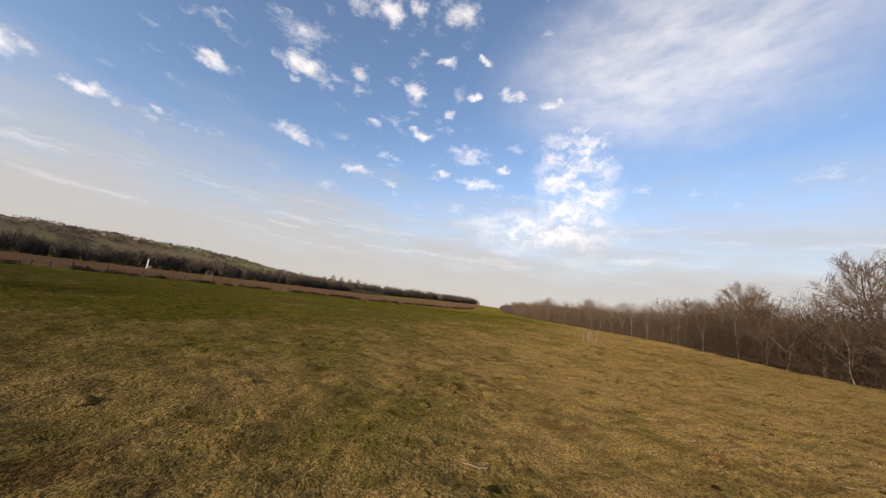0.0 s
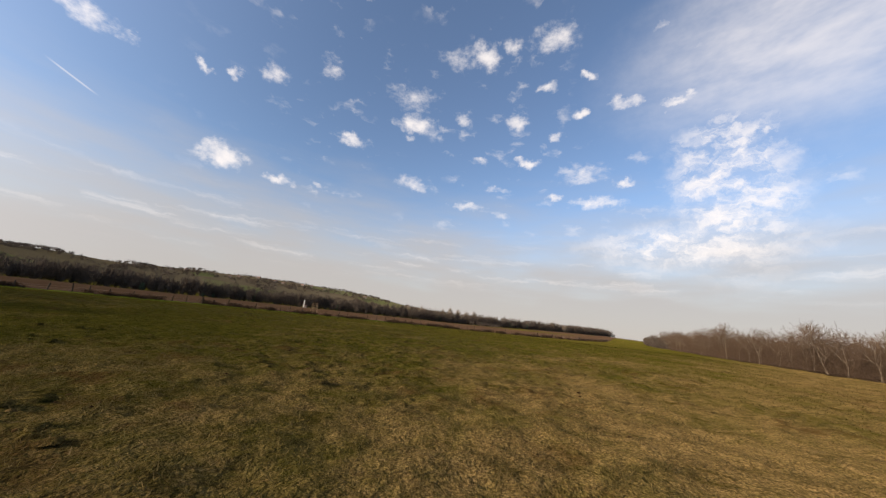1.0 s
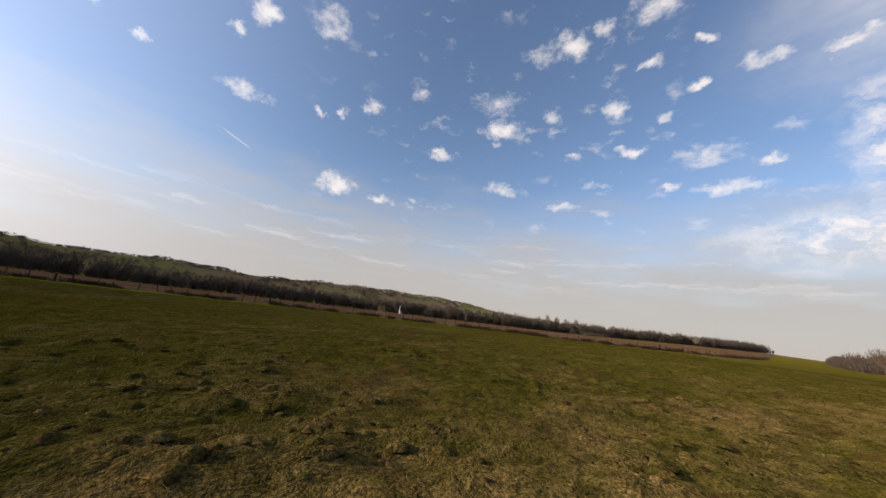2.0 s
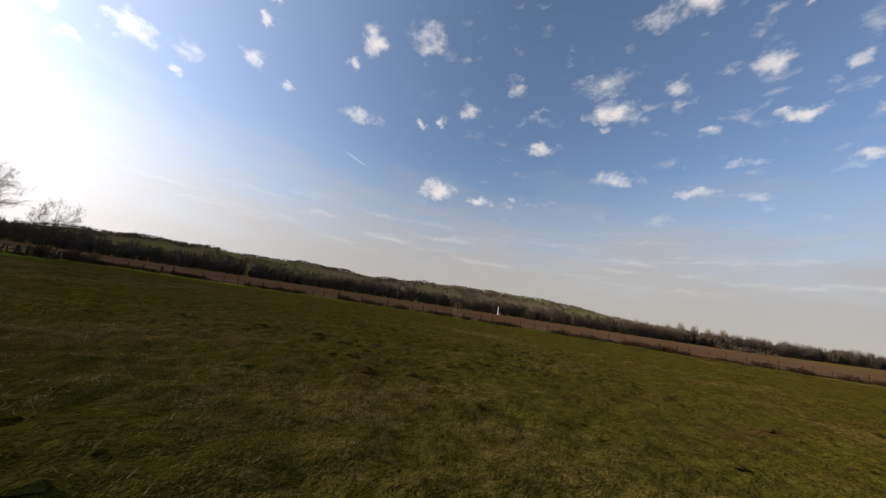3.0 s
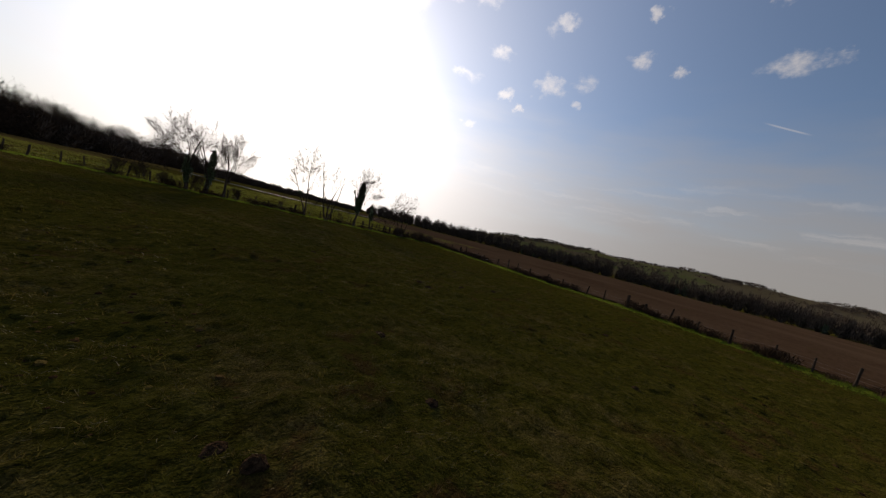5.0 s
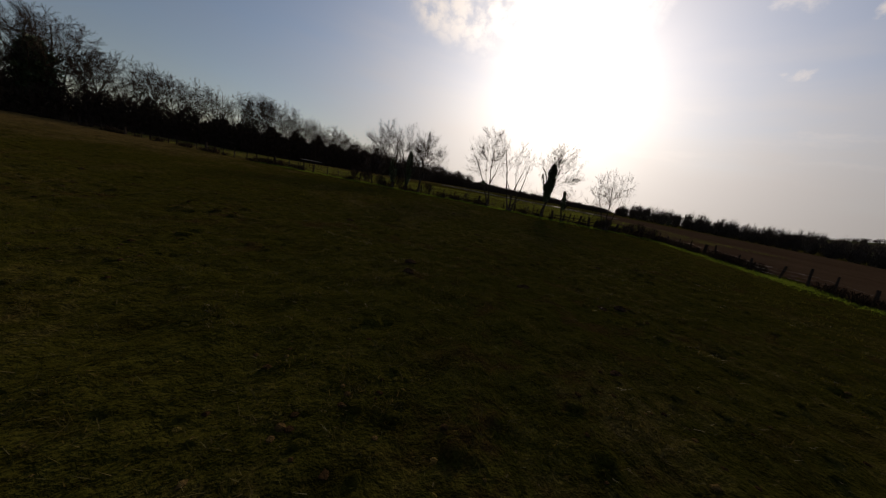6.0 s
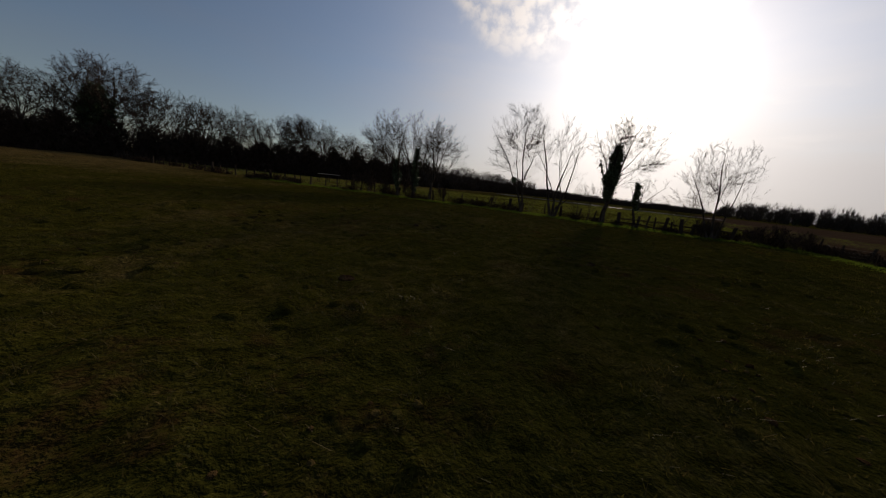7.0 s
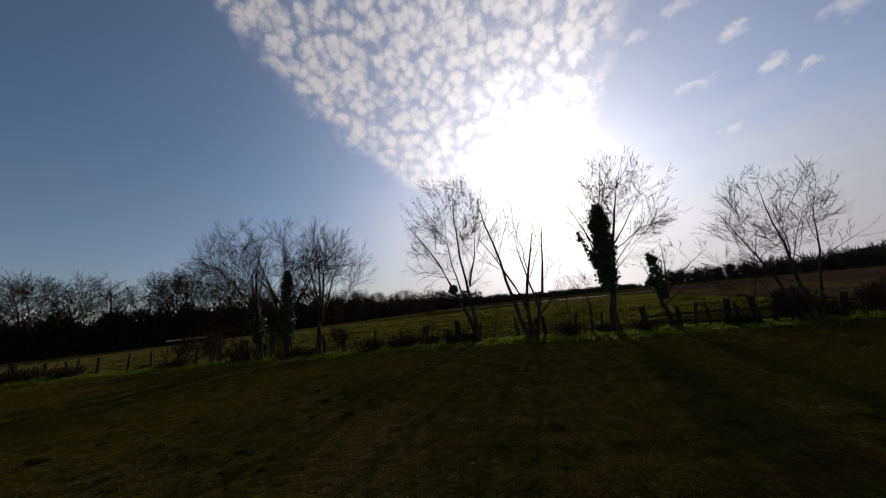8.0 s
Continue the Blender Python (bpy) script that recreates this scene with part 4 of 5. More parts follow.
def build_far_wood():
    """Far woods as one mass of small rounded trees, and a few pale poplars that stand above it."""
    rng = np.random.default_rng(79)

    def rough_tree(x, y, height, width, count, thick, low=0.15):
        """A trunk and a rounded crown of loose twigs."""
        foot = np.array([x, y, height_at(x, y) - 0.5])
        d = rng.normal(0, 1, (count, 3))
        d /= np.linalg.norm(d, axis=1)[:, None]
        mid = height * (1 + low) / 2
        c = foot + (0, 0, mid) + d * (rng.uniform(0, 1, (count, 1)) ** 0.4) * (width, width, height * (1 - low) / 2)
        way = (c - foot - (0, 0, mid * 0.5)) / height + (0, 0, 0.35) + rng.normal(0, 0.22, (count, 3))
        way /= np.linalg.norm(way, axis=1)[:, None]
        side = np.cross(way, rng.normal(0, 1, (count, 3)))
        side /= np.linalg.norm(side, axis=1)[:, None] + 1e-9
        long = height * rng.uniform(0.07, 0.17, (count, 1))
        verts = np.stack([c - way * long - side * thick, c - way * long + side * thick, c + way * long], 1).reshape(-1, 3)
        t = thick * 0.8
        stem = []
        for u, v in (((t, 0, 0), (-t * 0.5, t * 0.87, 0)), ((-t * 0.5, t * 0.87, 0), (-t * 0.5, -t * 0.87, 0)), ((-t * 0.5, -t * 0.87, 0), (t, 0, 0))):
            stem += [foot + u, foot + v, foot + (0, 0, height * 0.8)]
        return np.vstack([verts, stem])
    dark, pale, ever = [], [], []
    for back, step in ((0, 4.2), (7, 5.0), (16, 6.0), (28, 8.0)):
        for p, way in along(FAR_WOOD, step, rng.uniform(0, 3)):
            q = p + Vector((-way.y, way.x, 0)) * (back + rng.uniform(-6, 6)) + way * rng.uniform(-4, 4)
            size = rng.uniform(0.5, 1.12)
            if rng.uniform() < 0.05:
                ever.append(rough_tree(q.x, q.y, 11.0 * size, 2.8 * size, 120, 0.5, 0.02))
            else:
                dark.append(rough_tree(q.x, q.y, 21.0 * size, 5.4 * size, 170, 0.24, 0.04))
    for back, step in ((0, 4.5), (9, 6.0)):
        for p, way in along(EAST_WOOD, step, 225):
            q = p + Vector((way.y, -way.x, 0)) * (back + rng.uniform(-2, 2))
            q += way * rng.uniform(-4, 4)
            size = rng.uniform(0.6, 1.15)
            dark.append(rough_tree(q.x, q.y, 8.4 * size, 3.4 * size, 200, 0.13, 0.02))
    # the south-west tree line beyond the meadow
    for back, step in ((0, 2.4), (8, 4.0)):
        for p, way in along([(-42, -78), (-69, -120), (-113, -196), (-230, -290), (-430, -340)], step):
            q = p + Vector((way.y, -way.x, 0)) * -(back + rng.uniform(-3, 3))
            size = rng.uniform(0.7, 1.0)
            dark.append(rough_tree(q.x, q.y, 9.5 * size, 4.2 * size, 150, 0.22, 0.0))
    # hedges and copses on the valley side
    for _ in range(1500):
        az, r = math.radians(rng.uniform(-122, -8)), rng.uniform(560, 1180)
        x, y = CENTRE[0] + r * math.sin(az), CENTRE[1] + r * math.cos(az)
        if math.sin(x * 0.021 + 1) * math.sin(y * 0.017) < -0.08 and r < 1100:
            continue
        for _ in range(3):
            size = rng.uniform(0.5, 1.0)
            dark.append(rough_tree(x + rng.normal(0, 14), y + rng.normal(0, 14), 9 * size, 6 * size, 40, 0.55, 0.0))
    for _ in range(220):
        az = math.radians(rng.uniform(-112, -10))
        x, y = CENTRE[0] + 1165 * math.sin(az), CENTRE[1] + 1165 * math.cos(az)
        dark.append(rough_tree(x, y, rng.uniform(4, 9), 4.0, 50, 0.4, 0.0))
    for az, r, height in ((-24.5, 560, 27), (-22.5, 560, 24), (-21.5, 575, 26), (-17.5, 600, 25), (-16, 600, 29), (-14.5, 610, 28), (-13, 610, 25), (-11.5, 640, 27),
                          (-2, 720, 20), (2, 780, 22), (4, 800, 19)):
        x, y = CENTRE[0] + r * math.sin(math.radians(az)), CENTRE[1] + r * math.cos(math.radians(az))
        pale.append(rough_tree(x, y, height, 5.6, 420, 0.15, 0.30))
    for name, label, verts, material in (("far_woodland", "distant bare brown woodland along the valley floor", dark, M_FAR_WOOD),
                                         ("pale_poplars", "pale bare poplars standing above the far wood", pale, M_FAR_PALE),
                                         ("far_evergreens", "dark evergreens among the far wood", ever, M_EVERGREEN)):
        tagged(new(name, triangles(name, np.concatenate(verts), material)), label, "woodland", kind="stuff")


build_field_trees()
build_east_wood()
build_south_wood()
build_far_wood()

# ---- fences ----


def post_mesh(name, seed, height, radius, material):
    rng = np.random.default_rng(seed)
    m = Mesh()
    n = 5
    nodes = np.array([(rng.normal(0, 0.008), rng.normal(0, 0.008), z) for z in np.linspace(-0.35, height, n)])
    m.tube(nodes, radius * rng.uniform(0.86, 1.1, n) * (1.08, 1.05, 1, 0.97, 0.9), 6, False)
    return m.data(name, material)


POSTS = [post_mesh("post", 200 + k, 1.1 + 0.08 * k, 0.10 + 0.012 * (k % 3), M_POST) for k in range(5)]
STOUT_POSTS = [post_mesh("stout_post", 220 + k, 1.25 + 0.12 * k, 0.15 + 0.02 * k, M_POST) for k in range(3)]
OLD_POSTS = [post_mesh("old_post", 230 + k, 1.2 + 0.09 * k, 0.085 + 0.018 * (k % 3), M_POST) for k in range(5)]
THICK_POSTS = [post_mesh("thick_post", 240 + k, 1.35 + 0.16 * k, 0.15 + 0.03 * k, M_POST) for k in range(3)]


def wire_run(fence, tops, heights):
    for h in heights:
        m = Mesh()
        for a, b in zip(tops, tops[1:]):
            mid = (a + b) / 2 + Vector((0, 0, -0.03))
            m.tube([a + Vector((0, 0, h)), mid + Vector((0, 0, h)), b + Vector((0, 0, h))], [0.004] * 3, 3, False)
        part("wire", m, M_WIRE, fence)


def build_fence(name, label, line, step, seed, stop=None, stout=0.06, slim=POSTS, thick=STOUT_POSTS):
    rng = np.random.default_rng(seed)
    fence = thing(name, label, "fence")
    feet = []
    for p, way in along(line, step, 0.5, stop):
        q = p + Vector((rng.normal(0, 0.12), rng.normal(0, 0.12), 0)) + way * rng.uniform(-0.5, 0.5)
        q.z = height_at(q.x, q.y)
        feet.append(q)
        mesh = thick[rng.integers(0, 3)] if rng.uniform() < stout else slim[rng.integers(0, 5)]
        ob = part("post", mesh, None, fence)
        ob.matrix_basis = pose(q.x, q.y, q.z, rng.normal(0, 4.5), rng.normal(0, 4.5), rng.uniform(0, 360))
        if rng.uniform() < 0.10:
            ob = part("brace_post", POSTS[rng.integers(0, 5)], None, fence)
            ob.matrix_basis = pose(q.x + way.x * 0.5, q.y + way.y * 0.5, q.z, rng.normal(0, 4), 16 * (1 if rng.uniform() < 0.5 else -1), 0)
    wire_run(fence, feet, (0.35, 0.65, 0.95))
    return fence


def build_palings():
    """A rough run of close-set timber at the corner of the pasture."""
    rng = np.random.default_rng(301)
    fence = thing("timber_fence", "rough weathered timber fence with rails at the field corner", "fence")
    spots = along([(-82.6, 20.9), (-76.5, 18.2), (-72.8, 16.2)], 0.85)
    for p, way in spots:
        if rng.uniform() < 0.22:
            continue
        ob = part("paling", (THICK_POSTS[rng.integers(0, 3)] if rng.uniform() < 0.4 else OLD_POSTS[rng.integers(0, 5)]), None, fence)
        ob.matrix_basis = pose(p.x + rng.normal(0, 0.08), p.y + rng.normal(0, 0.08), height_at(p.x, p.y), rng.normal(0, 5), rng.normal(0, 5), rng.uniform(0, 360))
    for z in (0.45, 0.9):
        for (a, _), (b, _) in zip(spots[::3], spots[3::3]):
            m = Mesh()
            m.bar(a + Vector((0, 0, z + rng.normal(0, 0.06))), b + Vector((0, 0, z + rng.normal(0, 0.06))), 0.075, 6, 0.85)
            part("rail", m, M_POST, fence)


build_fence("wire_fence", "weathered post-and-wire fence between pasture and ploughed field", WEST_FENCE, 2.7, 302, 330, 0.10, OLD_POSTS, THICK_POSTS)
build_fence("wire_fence", "old post-and-wire fence running between bare trees", SOUTH_FENCE[3:], 2.1, 303, None, 0.10, OLD_POSTS, THICK_POSTS)
build_palings()


def bramble(seed, radius, height, count):
    rng = np.random.default_rng(seed)
    m = Mesh()
    for _ in range(count):
        turn, reach = rng.uniform(0, 2 * math.pi), radius * rng.uniform(0.3, 1.0)
        foot = np.array([rng.normal(0, radius * 0.35), rng.normal(0, radius * 0.35), -0.05])
        top = foot + (math.cos(turn) * reach * 0.5, math.sin(turn) * reach * 0.5, height * rng.uniform(0.5, 1.0))
        end = foot + (math.cos(turn) * reach, math.sin(turn) * reach, height * rng.uniform(0.1, 0.6))
        m.tube([foot, top, end], [0.020, 0.016, 0], 3)
    return m


def build_brambles():
    rng = np.random.default_rng(310)
    kinds = []
    for k in range(4):
        bush = thing("bramble_bush", "low tangled brown bramble at the foot of the fence", "bush", "brambles")
        part("tangle", bramble(320 + k, 0.95, 0.75, 95), M_DEAD, bush)
        kinds.append(bush)
    used = set()
    spots = [(p, 0.62 + 0.36 * math.sin(p.x * 0.45 + p.y * 0.2)) for p, _ in along(WEST_FENCE, 1.0, 0.5, 110)] + [(p, 0.6) for p, _ in along(WEST_FENCE, 1.5, 110, 260)] + [(p, 0.5) for p, _ in along(SOUTH_FENCE, 1.6, 0.3, 110)]
    for p, chance in spots:
        if rng.uniform() > chance:
            continue
        k = int(rng.integers(0, 4))
        size = rng.uniform(0.75, 1.6)
        x, y = p.x + rng.normal(0, 0.3), p.y + rng.normal(0, 0.3)
        place = stand_at(x, y, rng.uniform(0, 360)) @ Matrix.Diagonal((size * 1.2, size, size, 1))
        if k in used:
            copy = copy_thing(kinds[k], Matrix.Identity(4))
            copy.matrix_basis = place
        else:
            used.add(k)
            kinds[k].matrix_basis = place
    # the thicket round the corner tree
    thicket = shrub_kinds("thicket", "dark leafless thicket in the field corner", (331, 332), 2.4, M_TWIG)
    for k, (p, way) in enumerate(along([(-86.8, 23.4), (-83.6, 21.4), (-79.4, 19.9)], 0.8)):
        plant(thicket[k % 2], p.x + rng.normal(0, 0.6) - 0.6, p.y + rng.normal(0, 0.6), rng.uniform(0.5, 0.85), rng.uniform(0, 360), "corner thicket")
    for x, y in ((-43.3, 3.2), (-45.4, 4.4), (-48.9, 6.2), (-53.4, 7.4), (-41.4, 3.0)):
        plant(thicket[0], x, y, rng.uniform(0.6, 1.0), rng.uniform(0, 360), "corner thicket")


build_brambles()

# ---- small structures ----


def build_stand():
    """Open timber high seat with four splayed legs."""
    x, y = -63.5, 88.5
    stand = thing("hunting_stand", "open timber hunting stand on four splayed legs behind the fence", "hunting stand", place=stand_at(x, y, 28) @ Matrix.Diagonal((0.74, 0.74, 0.86, 1)))
    feet = [(-1.15, -1.0), (1.15, -1.0), (1.15, 1.0), (-1.15, 1.0)]
    tops = [(a * 0.72, b * 0.72) for a, b in feet]
    for (a, b), (c, d) in zip(feet, tops):
        m = Mesh()
        m.bar((a, b, -0.2), (c, d, 3.7), 0.075, 7, 0.9)
        part("leg", m, M_STAND, stand)

    def level(k, z):
        f = z / 3.7
        return Vector((feet[k][0] + (tops[k][0] - feet[k][0]) * f, feet[k][1] + (tops[k][1] - feet[k][1]) * f, z))
    for z in (2.1, 2.9, 3.65):
        for k in range(4):
            m = Mesh()
            m.bar(level(k, z), level((k + 1) % 4, z), 0.05, 6)
            part("rail", m, M_STAND, stand)
    for k in range(4):
        m = Mesh()
        m.bar(level(k, 0.25), level((k + 1) % 4, 2.05), 0.045, 6)
        part("brace", m, M_STAND, stand)
    for k in range(7):
        m = Mesh()
        m.box((1.62 * 0.98, 0.17, 0.03), pose(0, -0.62 + k * 0.2, 2.18))
        part("floor_board", m, M_STAND, stand)
    ladder = thing("ladder", "", "")
    ladder.parent = stand
    for side in (-0.28, 0.28):
        m = Mesh()
        m.bar((side, -2.0, -0.1), (side, -0.78, 3.0), 0.035, 6)
        part("rail", m, M_STAND, ladder)
    for k in range(8):
        f = (k + 1) / 9
        m = Mesh()
        m.bar((-0.3, -2.0 + 1.22 * f, 3.1 * f - 0.1), (0.3, -2.0 + 1.22 * f, 3.1 * f - 0.1), 0.025, 6)
        part("rung", m, M_STAND, ladder)


def build_stakes():
    """A cluster of pale stakes in the open pasture."""
    rng = np.random.default_rng(401)
    stakes = thing("stake_cluster", "cluster of pale upright wooden stakes in open grass", "stakes", place=stand_at(17.7, 39.5))
    for x, y, h in ((-0.9, 0.1, 0.95), (-0.35, -0.2, 1.25), (0.1, 0.3, 1.3), (0.55, -0.25, 1.2), (0.85, 0.2, 0.8), (-0.1, 0.65, 1.1)):
        m = Mesh()
        m.tube([(x, y, -0.25), (x + rng.normal(0, 0.02), y, h * 0.5), (x + rng.normal(0, 0.05), y + rng.normal(0, 0.04), h)], [0.06, 0.058, 0.05], 7, False)
        part("stake", m, M_PALE_POST, stakes)
    m = Mesh()
    m.bar((-0.4, -0.2, 0.8), (0.6, -0.25, 0.72), 0.03)
    part("crossbar", m, M_PALE_POST, stakes)


def build_shelter():
    """Low sheet roof on posts behind the south fence."""
    shelter = thing("feed_shelter", "low open cattle shelter with a flat sheet roof", "shelter", place=stand_at(-31.5, -17.0, 28))
    m = Mesh()
    xs = np.linspace(-2.2, 2.2, 45)
    z = 1.62 + 0.02 * np.sin(xs * 40)
    top = np.concatenate([np.stack([xs, np.full(45, s), z + 0.06 * (s < 0)], -1) for s in (-0.9, 0.9)])
    bottom = top - [0, 0, 0.05]
    m.add(np.vstack([top, bottom]), [(k, k + 1, 46 + k, 45 + k) for k in range(44)] + [(135 + k, 136 + k, 91 + k, 90 + k) for k in range(44)])
    part("roof", m, M_SHEET, shelter)
    for x in (-2.0, 0.0, 2.0):
        for y in (-0.8, 0.8):
            m = Mesh()
            m.bar((x, y, -0.3), (x, y, 1.60 + 0.05 * (y < 0)), 0.055)
            part("post", m, M_POST, shelter)
    for y in (-0.8, 0.8):
        m = Mesh()
        m.bar((-2.15, y, 1.53 + 0.05 * (y < 0)), (2.15, y, 1.53 + 0.05 * (y < 0)), 0.045)
        part("beam", m, M_POST, shelter)


def build_marker():
    for x, y in ((-92.0, 98.0),):
        marker = thing("marker_stake", "thin white marker stake in the ploughed soil", "stake", place=stand_at(x, y))
        m = Mesh()
        m.tube([(0, 0, -0.3), (0.02, 0, 0.6), (0.04, 0, 1.2)], [0.035, 0.034, 0.032], 8, False)
        part("stake", m, M_PALE_POST, marker)


def build_tower():
    """White tower with a low annexe, by the far wood."""
    tower = thing("white_tower", "slender white tower with a small dull annexe", "tower", place=pose(-308, 343, 0, 0, 0, 42) @ Matrix.Diagonal((0.55, 0.55, 0.66, 1)))
    m = Mesh()
    m.box((2.6, 2.6, 13), pose(0, 0, 6.5), 0.62)
    part("shaft", m, M_WHITE, tower)
    m = Mesh()
    m.box((1.9, 1.9, 3.4), pose(0, 0, 14.7), 0.05)
    part("spire", m, M_WHITE, tower)
    m = Mesh()
    m.box((5.5, 4.2, 3.4), pose(3.6, 0, 1.7))
    part("annexe", m, M_WALL, tower, "dull rendered annexe")
    m = Mesh()
    m.add([(0.7, -2.4, 3.4), (6.5, -2.4, 3.4), (6.5, 2.4, 3.4), (0.7, 2.4, 3.4), (0.7, 0, 4.9), (6.5, 0, 4.9)], [(0, 1, 5, 4), (2, 3, 4, 5), (1, 2, 5), (3, 0, 4), (3, 2, 1, 0)])
    part("roof", m, M_ROOF, tower)


def house(x, y, turn, w, d, h):
    place = pose(x, y, height_at(x, y) - 0.4, 0, 0, turn)
    ob = thing("house", "pale rendered house with a tiled gable roof on the hillside", "house", "hillside village", place=place)
    m = Mesh()
    m.box((w, d, h), pose(0, 0, h / 2))
    part("wall", m, M_WALL, ob)
    m = Mesh()
    a, b, r = w / 2 + 0.5, d / 2 + 0.5, h + d * 0.38
    m.add([(-a, -b, h - 0.1), (a, -b, h - 0.1), (a, b, h - 0.1), (-a, b, h - 0.1), (-a, 0, r), (a, 0, r)], [(0, 1, 5, 4), (2, 3, 4, 5), (1, 2, 5), (3, 0, 4), (3, 2, 1, 0)])
    part("roof", m, M_ROOF, ob)
    for k in range(3):
        for level in (1.7, 4.4):
            if level + 1 > h:
                continue
            m = Mesh()
            m.box((1.1, 0.08, 1.3), pose(-w / 3 + k * w / 3, -d / 2 - 0.03, level))
            part("window", m, M_DARK, ob)
    m = Mesh()
    m.box((0.7, 0.7, 1.6), pose(w * 0.3, 0, r + 0.2))
    part("chimney", m, M_ROOF, ob)


def build_village():
    rng = np.random.default_rng(510)
    for az, r in ((-55, 960), (-53.6, 985), (-50.8, 990), (-48.2, 985), (-47, 955), (-44, 965), (-42.4, 985), (-40.5, 960), (-62, 1000), (-60.5, 985), (-33, 930)):
        a = math.radians(az + rng.normal(0, 0.2))
        house(CENTRE[0] + r * math.sin(a), CENTRE[1] + r * math.cos(a), rng.uniform(-30, 30) - az + 180, rng.uniform(7, 10), rng.uniform(5, 7), rng.choice((2.8, 4.6)))


build_stand()
build_stakes()
build_shelter()
build_marker()
build_tower()
build_village()

# ---- grass, molehills ----
STRIP = [(-2, 0), (-1, 20), (-5, 40), (-14, 52), (-28, 58), (-42, 54), (-50, 44), (-56, 30), (-62, 15)]


def blades(rng, x, y, low, high, width, lean):
    """Loose grass blades, one triangle each."""
    n = len(x)
    z = ground_height(x, y)
    h = rng.uniform(low, high, n)
    turn = rng.uniform(0, 2 * np.pi, n)
    u = np.stack([np.cos(turn), np.sin(turn), np.zeros(n)], -1) * (width * rng.uniform(0.6, 1.3, n))[:, None]
    foot = np.stack([x, y, z - 0.01], -1)
    tip = foot + np.stack([rng.normal(0, lean, n) * h, rng.normal(0, lean, n) * h, h], -1)
    return np.stack([foot - u, foot + u, tip], 1).reshape(-1, 3)


def build_grass():
    rng = np.random.default_rng(601)
    line = resample(STRIP, 400)

    def scatter(count, wide):
        p = line[rng.integers(0, 400, count)]
        x, y = p[:, 0] + rng.normal(0, wide, count), p[:, 1] + rng.normal(0, wide, count)
        keep = np.sin(x * 1.3 + np.sin(y * 0.9) * 2) * np.sin(y * 1.1 + np.cos(x * 0.7) * 2) + rng.normal(0, 0.45, count) > -0.35
        return x[keep], y[keep]
    parts = []
    x, y = scatter(300000, 8.0)
    parts.append(blades(rng, x, y, 0.03, 0.095, 0.009, 0.9))
    # rank tussocks, taller in the middle
    cx, cy = scatter(11000, 9.0)
    k = rng.integers(0, len(cx), 300000)
    wide = rng.uniform(0.06, 0.22, len(cx))[k]
    dx, dy = rng.normal(0, 1, len(k)), rng.normal(0, 1, len(k))
    dome = np.exp(-0.35 * (dx * dx + dy * dy)) * rng.uniform(0.5, 1.1, len(k))
    parts.append(blades(rng, cx[k] + dx * wide, cy[k] + dy * wide, 0.05 * dome, 0.05 * dome + 0.9 * wide * dome, 0.008, 0.8))
    tagged(new("grass", triangles("grass", np.concatenate(parts), M_BLADE)), "short rough winter grass with straw-coloured tufts", "grass", kind="stuff")
    # the sward of the whole pasture
    x, y = rng.uniform(-92, 34, 600000), rng.uniform(-8, 120, 600000)
    inside = (x > np.interp(y, [q[1] for q in WEST_FENCE], [q[0] for q in WEST_FENCE])) & (y > np.interp(x, [q[0] for q in SOUTH_FENCE], [q[1] for q in SOUTH_FENCE]))
    inside &= np.sin(x * 0.9 + np.sin(y * 0.6) * 2) * np.sin(y * 0.8 + np.cos(x * 0.5) * 2) + rng.normal(0, 0.5, len(x)) > -0.5
    x, y = x[inside], y[inside]
    away = np.min(np.hypot(x[:, None] - line[None, ::12, 0], y[:, None] - line[None, ::12, 1]), axis=1) > 10.0 + rng.exponential(4.0, len(x))
    x, y = x[away], y[away]
    tagged(new("sward", triangles("sward", blades(rng, x, y, 0.04, 0.13, 0.020, 0.7), M_SWARD)), "thin yellow-green winter sward over the pasture", "grass", kind="stuff")
    # longer bright sward beside the fences
    p = np.concatenate([resample(WEST_FENCE[:12], 300), resample(SOUTH_FENCE[:13], 300)])
    k = rng.integers(0, 600, 90000)
    x, y = p[k, 0] + rng.normal(1.2, 0.9, len(k)), p[k, 1] + rng.normal(0.3, 0.8, len(k))
    tagged(new("fence_grass", triangles("fence_grass", blades(rng, x, y, 0.06, 0.24, 0.020, 0.5), M_LUSH)), "longer fresh green grass along the fences", "grass", kind="stuff")
    # the meadow beyond the south fence
    cx, cy = rng.uniform(-150, 10, 90000), rng.uniform(-75, 12, 90000)
    fence = np.interp(cx, [q[0] for q in SOUTH_FENCE], [q[1] for q in SOUTH_FENCE])
    inside = (cy < fence - 0.5) & (cy > -48 - 0.35 * np.maximum(0, -40 - cx)) & (np.sin(cx * 0.3 + np.sin(cy * 0.3) * 2) + rng.normal(0, 0.6, len(cx)) > -0.7)
    k2 = np.repeat(np.arange(len(cx))[inside], 3)
    x, y = cx[k2] + rng.normal(0, 0.12, len(k2)), cy[k2] + rng.normal(0, 0.12, len(k2))
    tagged(new("meadow_grass", triangles("meadow_grass", blades(rng, x, y, 0.10, 0.26, 0.02, 0.5), M_MEADOW)), "sunlit fresh grass of the meadow behind the fence", "grass", kind="stuff")


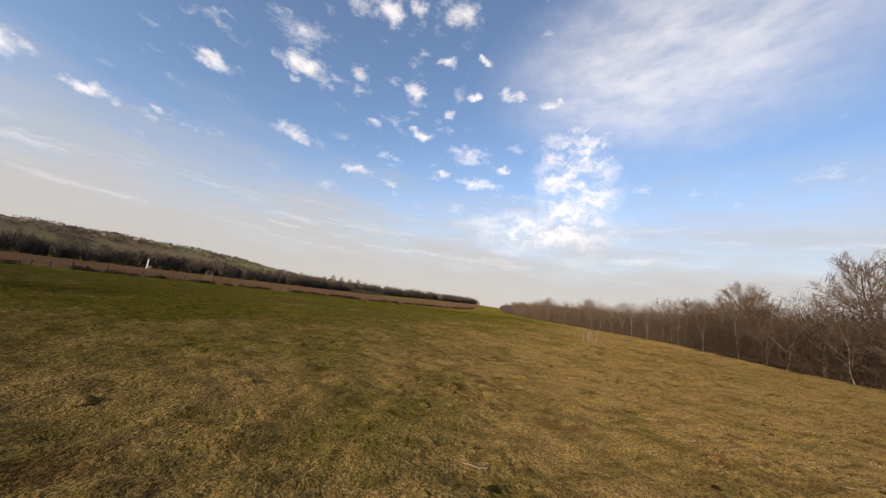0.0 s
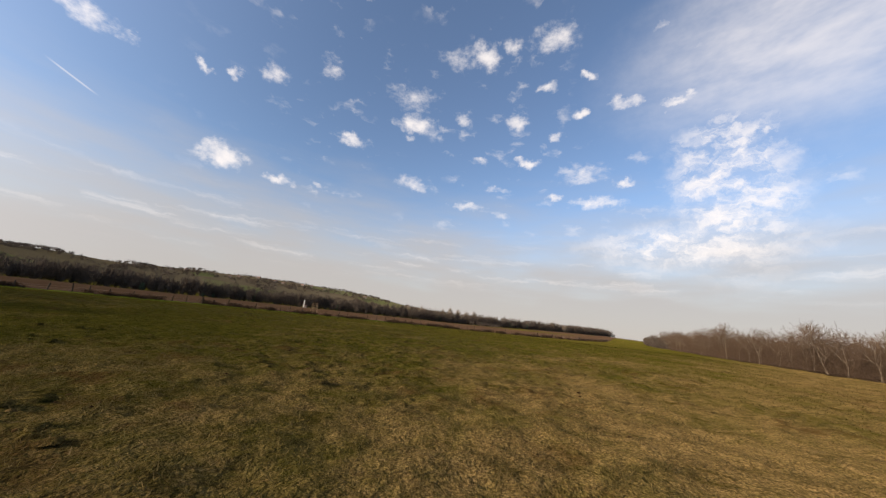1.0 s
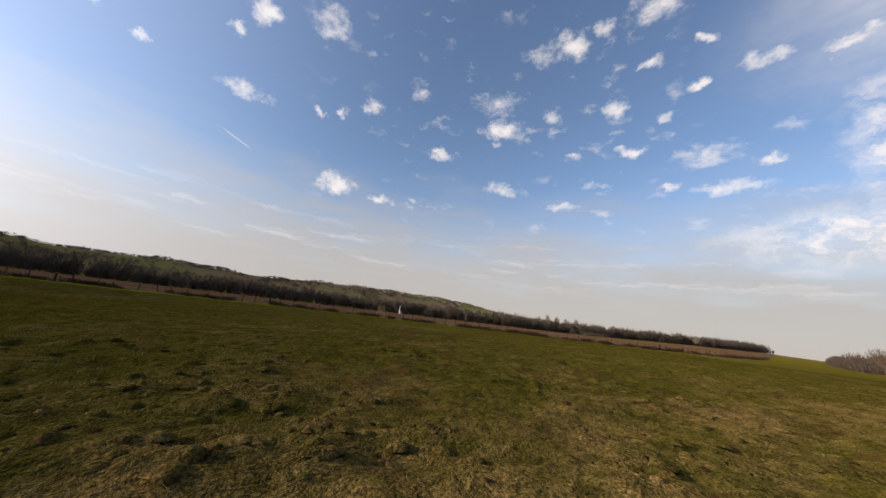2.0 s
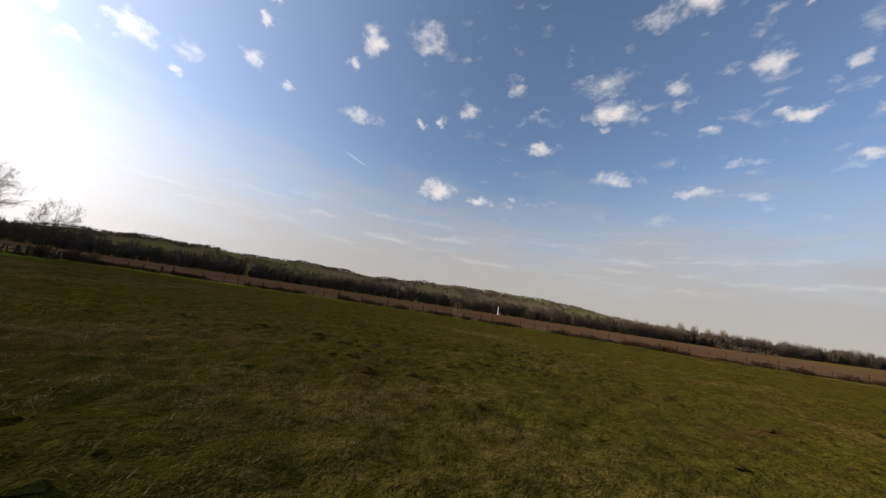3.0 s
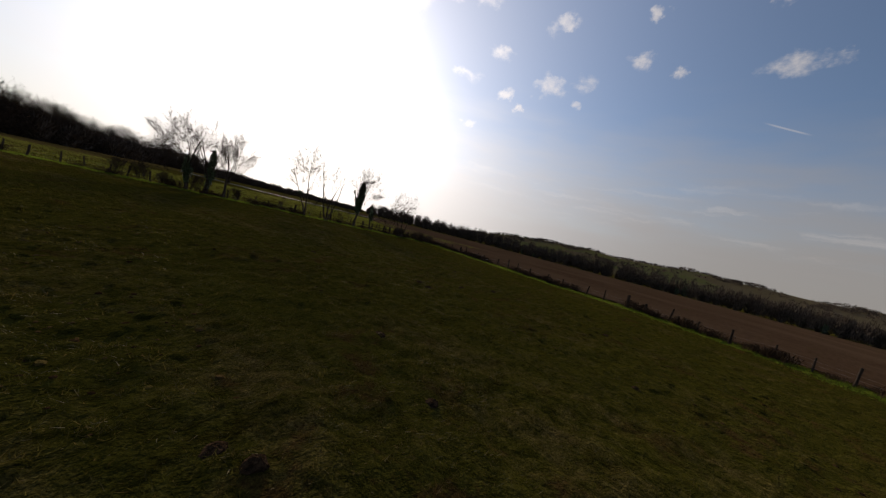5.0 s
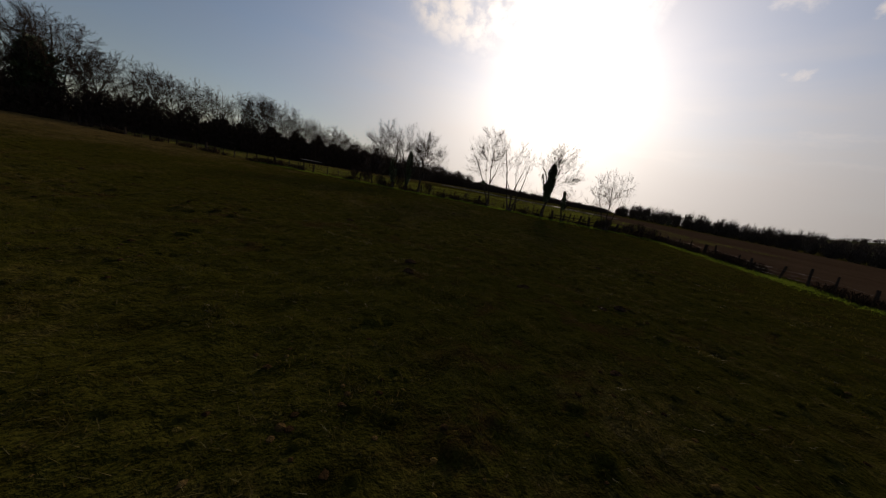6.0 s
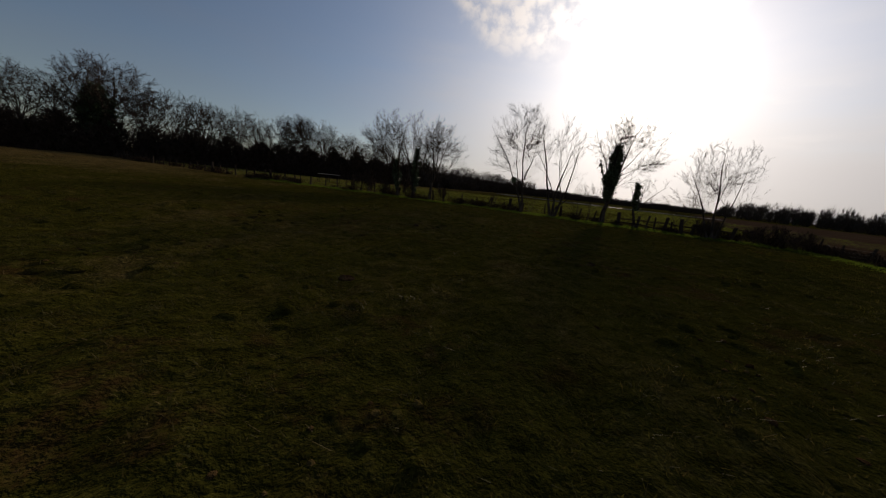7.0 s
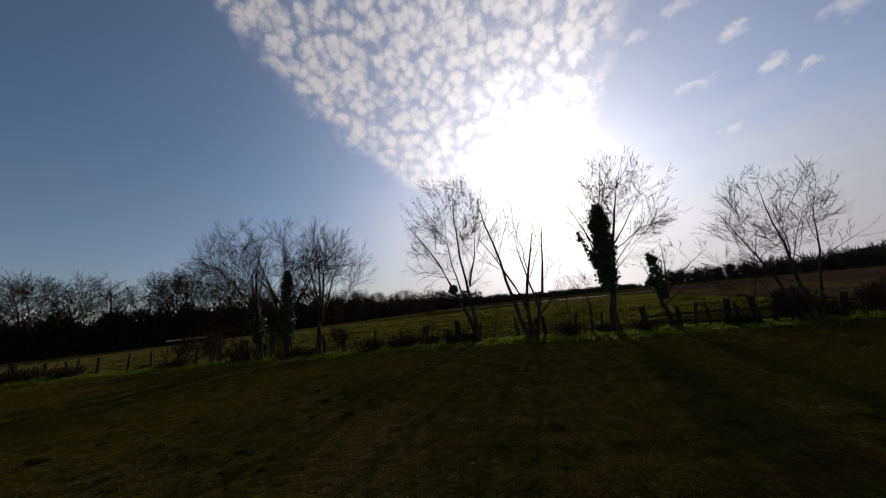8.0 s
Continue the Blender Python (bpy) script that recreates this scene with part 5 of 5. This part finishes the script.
def molehill(rng, x, y):
    r, h = rng.uniform(0.12, 0.26), rng.uniform(0.05, 0.10)
    m, verts, faces, sides = Mesh(), [], [], 11
    jag = rng.uniform(0.75, 1.25, (4, sides))
    for i, (f, up) in enumerate([(1.0, -0.25), (0.85, 0.25), (0.55, 0.75), (0.2, 1.0)]):
        for k in range(sides):
            t = 2 * math.pi * k / sides
            verts.append((math.cos(t) * r * f * jag[i, k], math.sin(t) * r * f * jag[i, k], up * h * rng.uniform(0.8, 1.2)))
    for i in range(3):
        faces += [(i * sides + k, i * sides + (k + 1) % sides, (i + 1) * sides + (k + 1) % sides, (i + 1) * sides + k) for k in range(sides)]
    faces.append(tuple(3 * sides + k for k in range(sides)))
    m.add(verts, faces)
    ob = new("molehill", m.data("molehill", M_EARTH))
    ob.matrix_basis = stand_at(x, y)
    tagged(ob, "small heap of dark crumbled earth in the grass", "molehill", "molehills")


def build_molehills():
    rng = np.random.default_rng(602)
    for x, y in ((-29.4, 58.2), (-32.8, 58.9), (-29.2, 57.6), (-47.1, 52.6), (-43.2, 51.4), (-54.2, 48.3), (-49.5, 53.7), (-50.1, 53.9), (-20.2, 50.7)):
        molehill(rng, x, y)
    line = resample(STRIP, 200)
    for _ in range(22):
        p = line[rng.integers(70, 200)] + rng.normal(0, 10, 2)
        molehill(rng, p[0], p[1])


def build_stick():
    """A broken pale branch lying in the grass."""
    stick = thing("fallen_stick", "pale broken stick lying in short grass", "stick", place=pose(-1.25, 6.8, height_at(-1.25, 6.8) + 0.05, 0, 0, -16))
    m = Mesh()
    m.tube([(-0.24, 0, 0.0), (-0.08, 0.02, 0.012), (0.1, -0.01, 0.004), (0.26, 0.03, 0.02)], [0.012, 0.014, 0.012, 0.007], 6, False)
    part("shaft", m, M_PALE_POST, stick)
    m = Mesh()
    m.tube([(0.05, 0, 0.008), (0.12, 0.06, 0.03), (0.17, 0.12, 0.035)], [0.008, 0.006, 0.004], 5, False)
    part("twig", m, M_PALE_POST, stick)


def lumps(name, label, category, material, seed, count, small, large, low, high, dense, sides, smooth):
    """Many low lumps on the trodden pasture, thick in some patches."""
    rng = np.random.default_rng(seed)
    line = resample(STRIP, 400)
    p = line[rng.integers(0, 400, count)] + rng.normal(0, 8.0, (count, 2))
    x, y = p[:, 0], p[:, 1]
    thick = np.sin(x * 0.55 + 2.0 * np.sin(y * 0.31)) * np.sin(y * 0.47 + 1.7 * np.sin(x * 0.37)) + rng.normal(0, 0.28, count) > dense + 0.25 * (y < 22)
    x, y = x[thick], y[thick]
    n = len(x)
    z = ground_height(x, y)
    r = rng.uniform(small, large, n) * rng.uniform(0.5, 1.1, n)
    h = r * rng.uniform(low, high, n)
    turn = np.arange(sides) * 2 * np.pi / sides
    verts = []
    for f, up in ((1.0, -0.25), (0.72, 0.62)):
        jag = rng.uniform(0.72, 1.28, (n, sides)) * f * r[:, None]
        verts.append(np.stack([x[:, None] + jag * np.cos(turn + f), y[:, None] + jag * np.sin(turn + f), (z + up * h)[:, None] + rng.normal(0, 0.12, (n, sides)) * h[:, None]], -1))
    verts = np.concatenate(verts + [np.stack([x, y, z + h], -1)[:, None]], axis=1)
    one = [(k, (k + 1) % sides, sides + (k + 1) % sides, sides + k) for k in range(sides)] + [(sides + k, sides + (k + 1) % sides, 2 * sides) for k in range(sides)]
    faces = [tuple((2 * sides + 1) * i + q for q in f) for i in range(n) for f in one]
    me = bpy.data.meshes.new(name)
    me.from_pydata(verts.reshape(-1, 3).tolist(), [], faces)
    me.materials.append(material)
    if smooth:
        me.shade_smooth()
    me.update()
    tagged(new(name, me), label, category, kind="stuff")


build_grass()
lumps("clods", "small crumbled clods of soil and turf in trodden patches", "soil", M_CLOD, 603, 20000, 0.02, 0.085, 0.3, 0.6, 0.42, 6, False)
lumps("tussocks", "low grassy tussocks on the trodden pasture", "grass", M_GROUND, 604, 9000, 0.06, 0.24, 0.22, 0.40, 0.18, 8, True)
build_molehills()
build_stick()
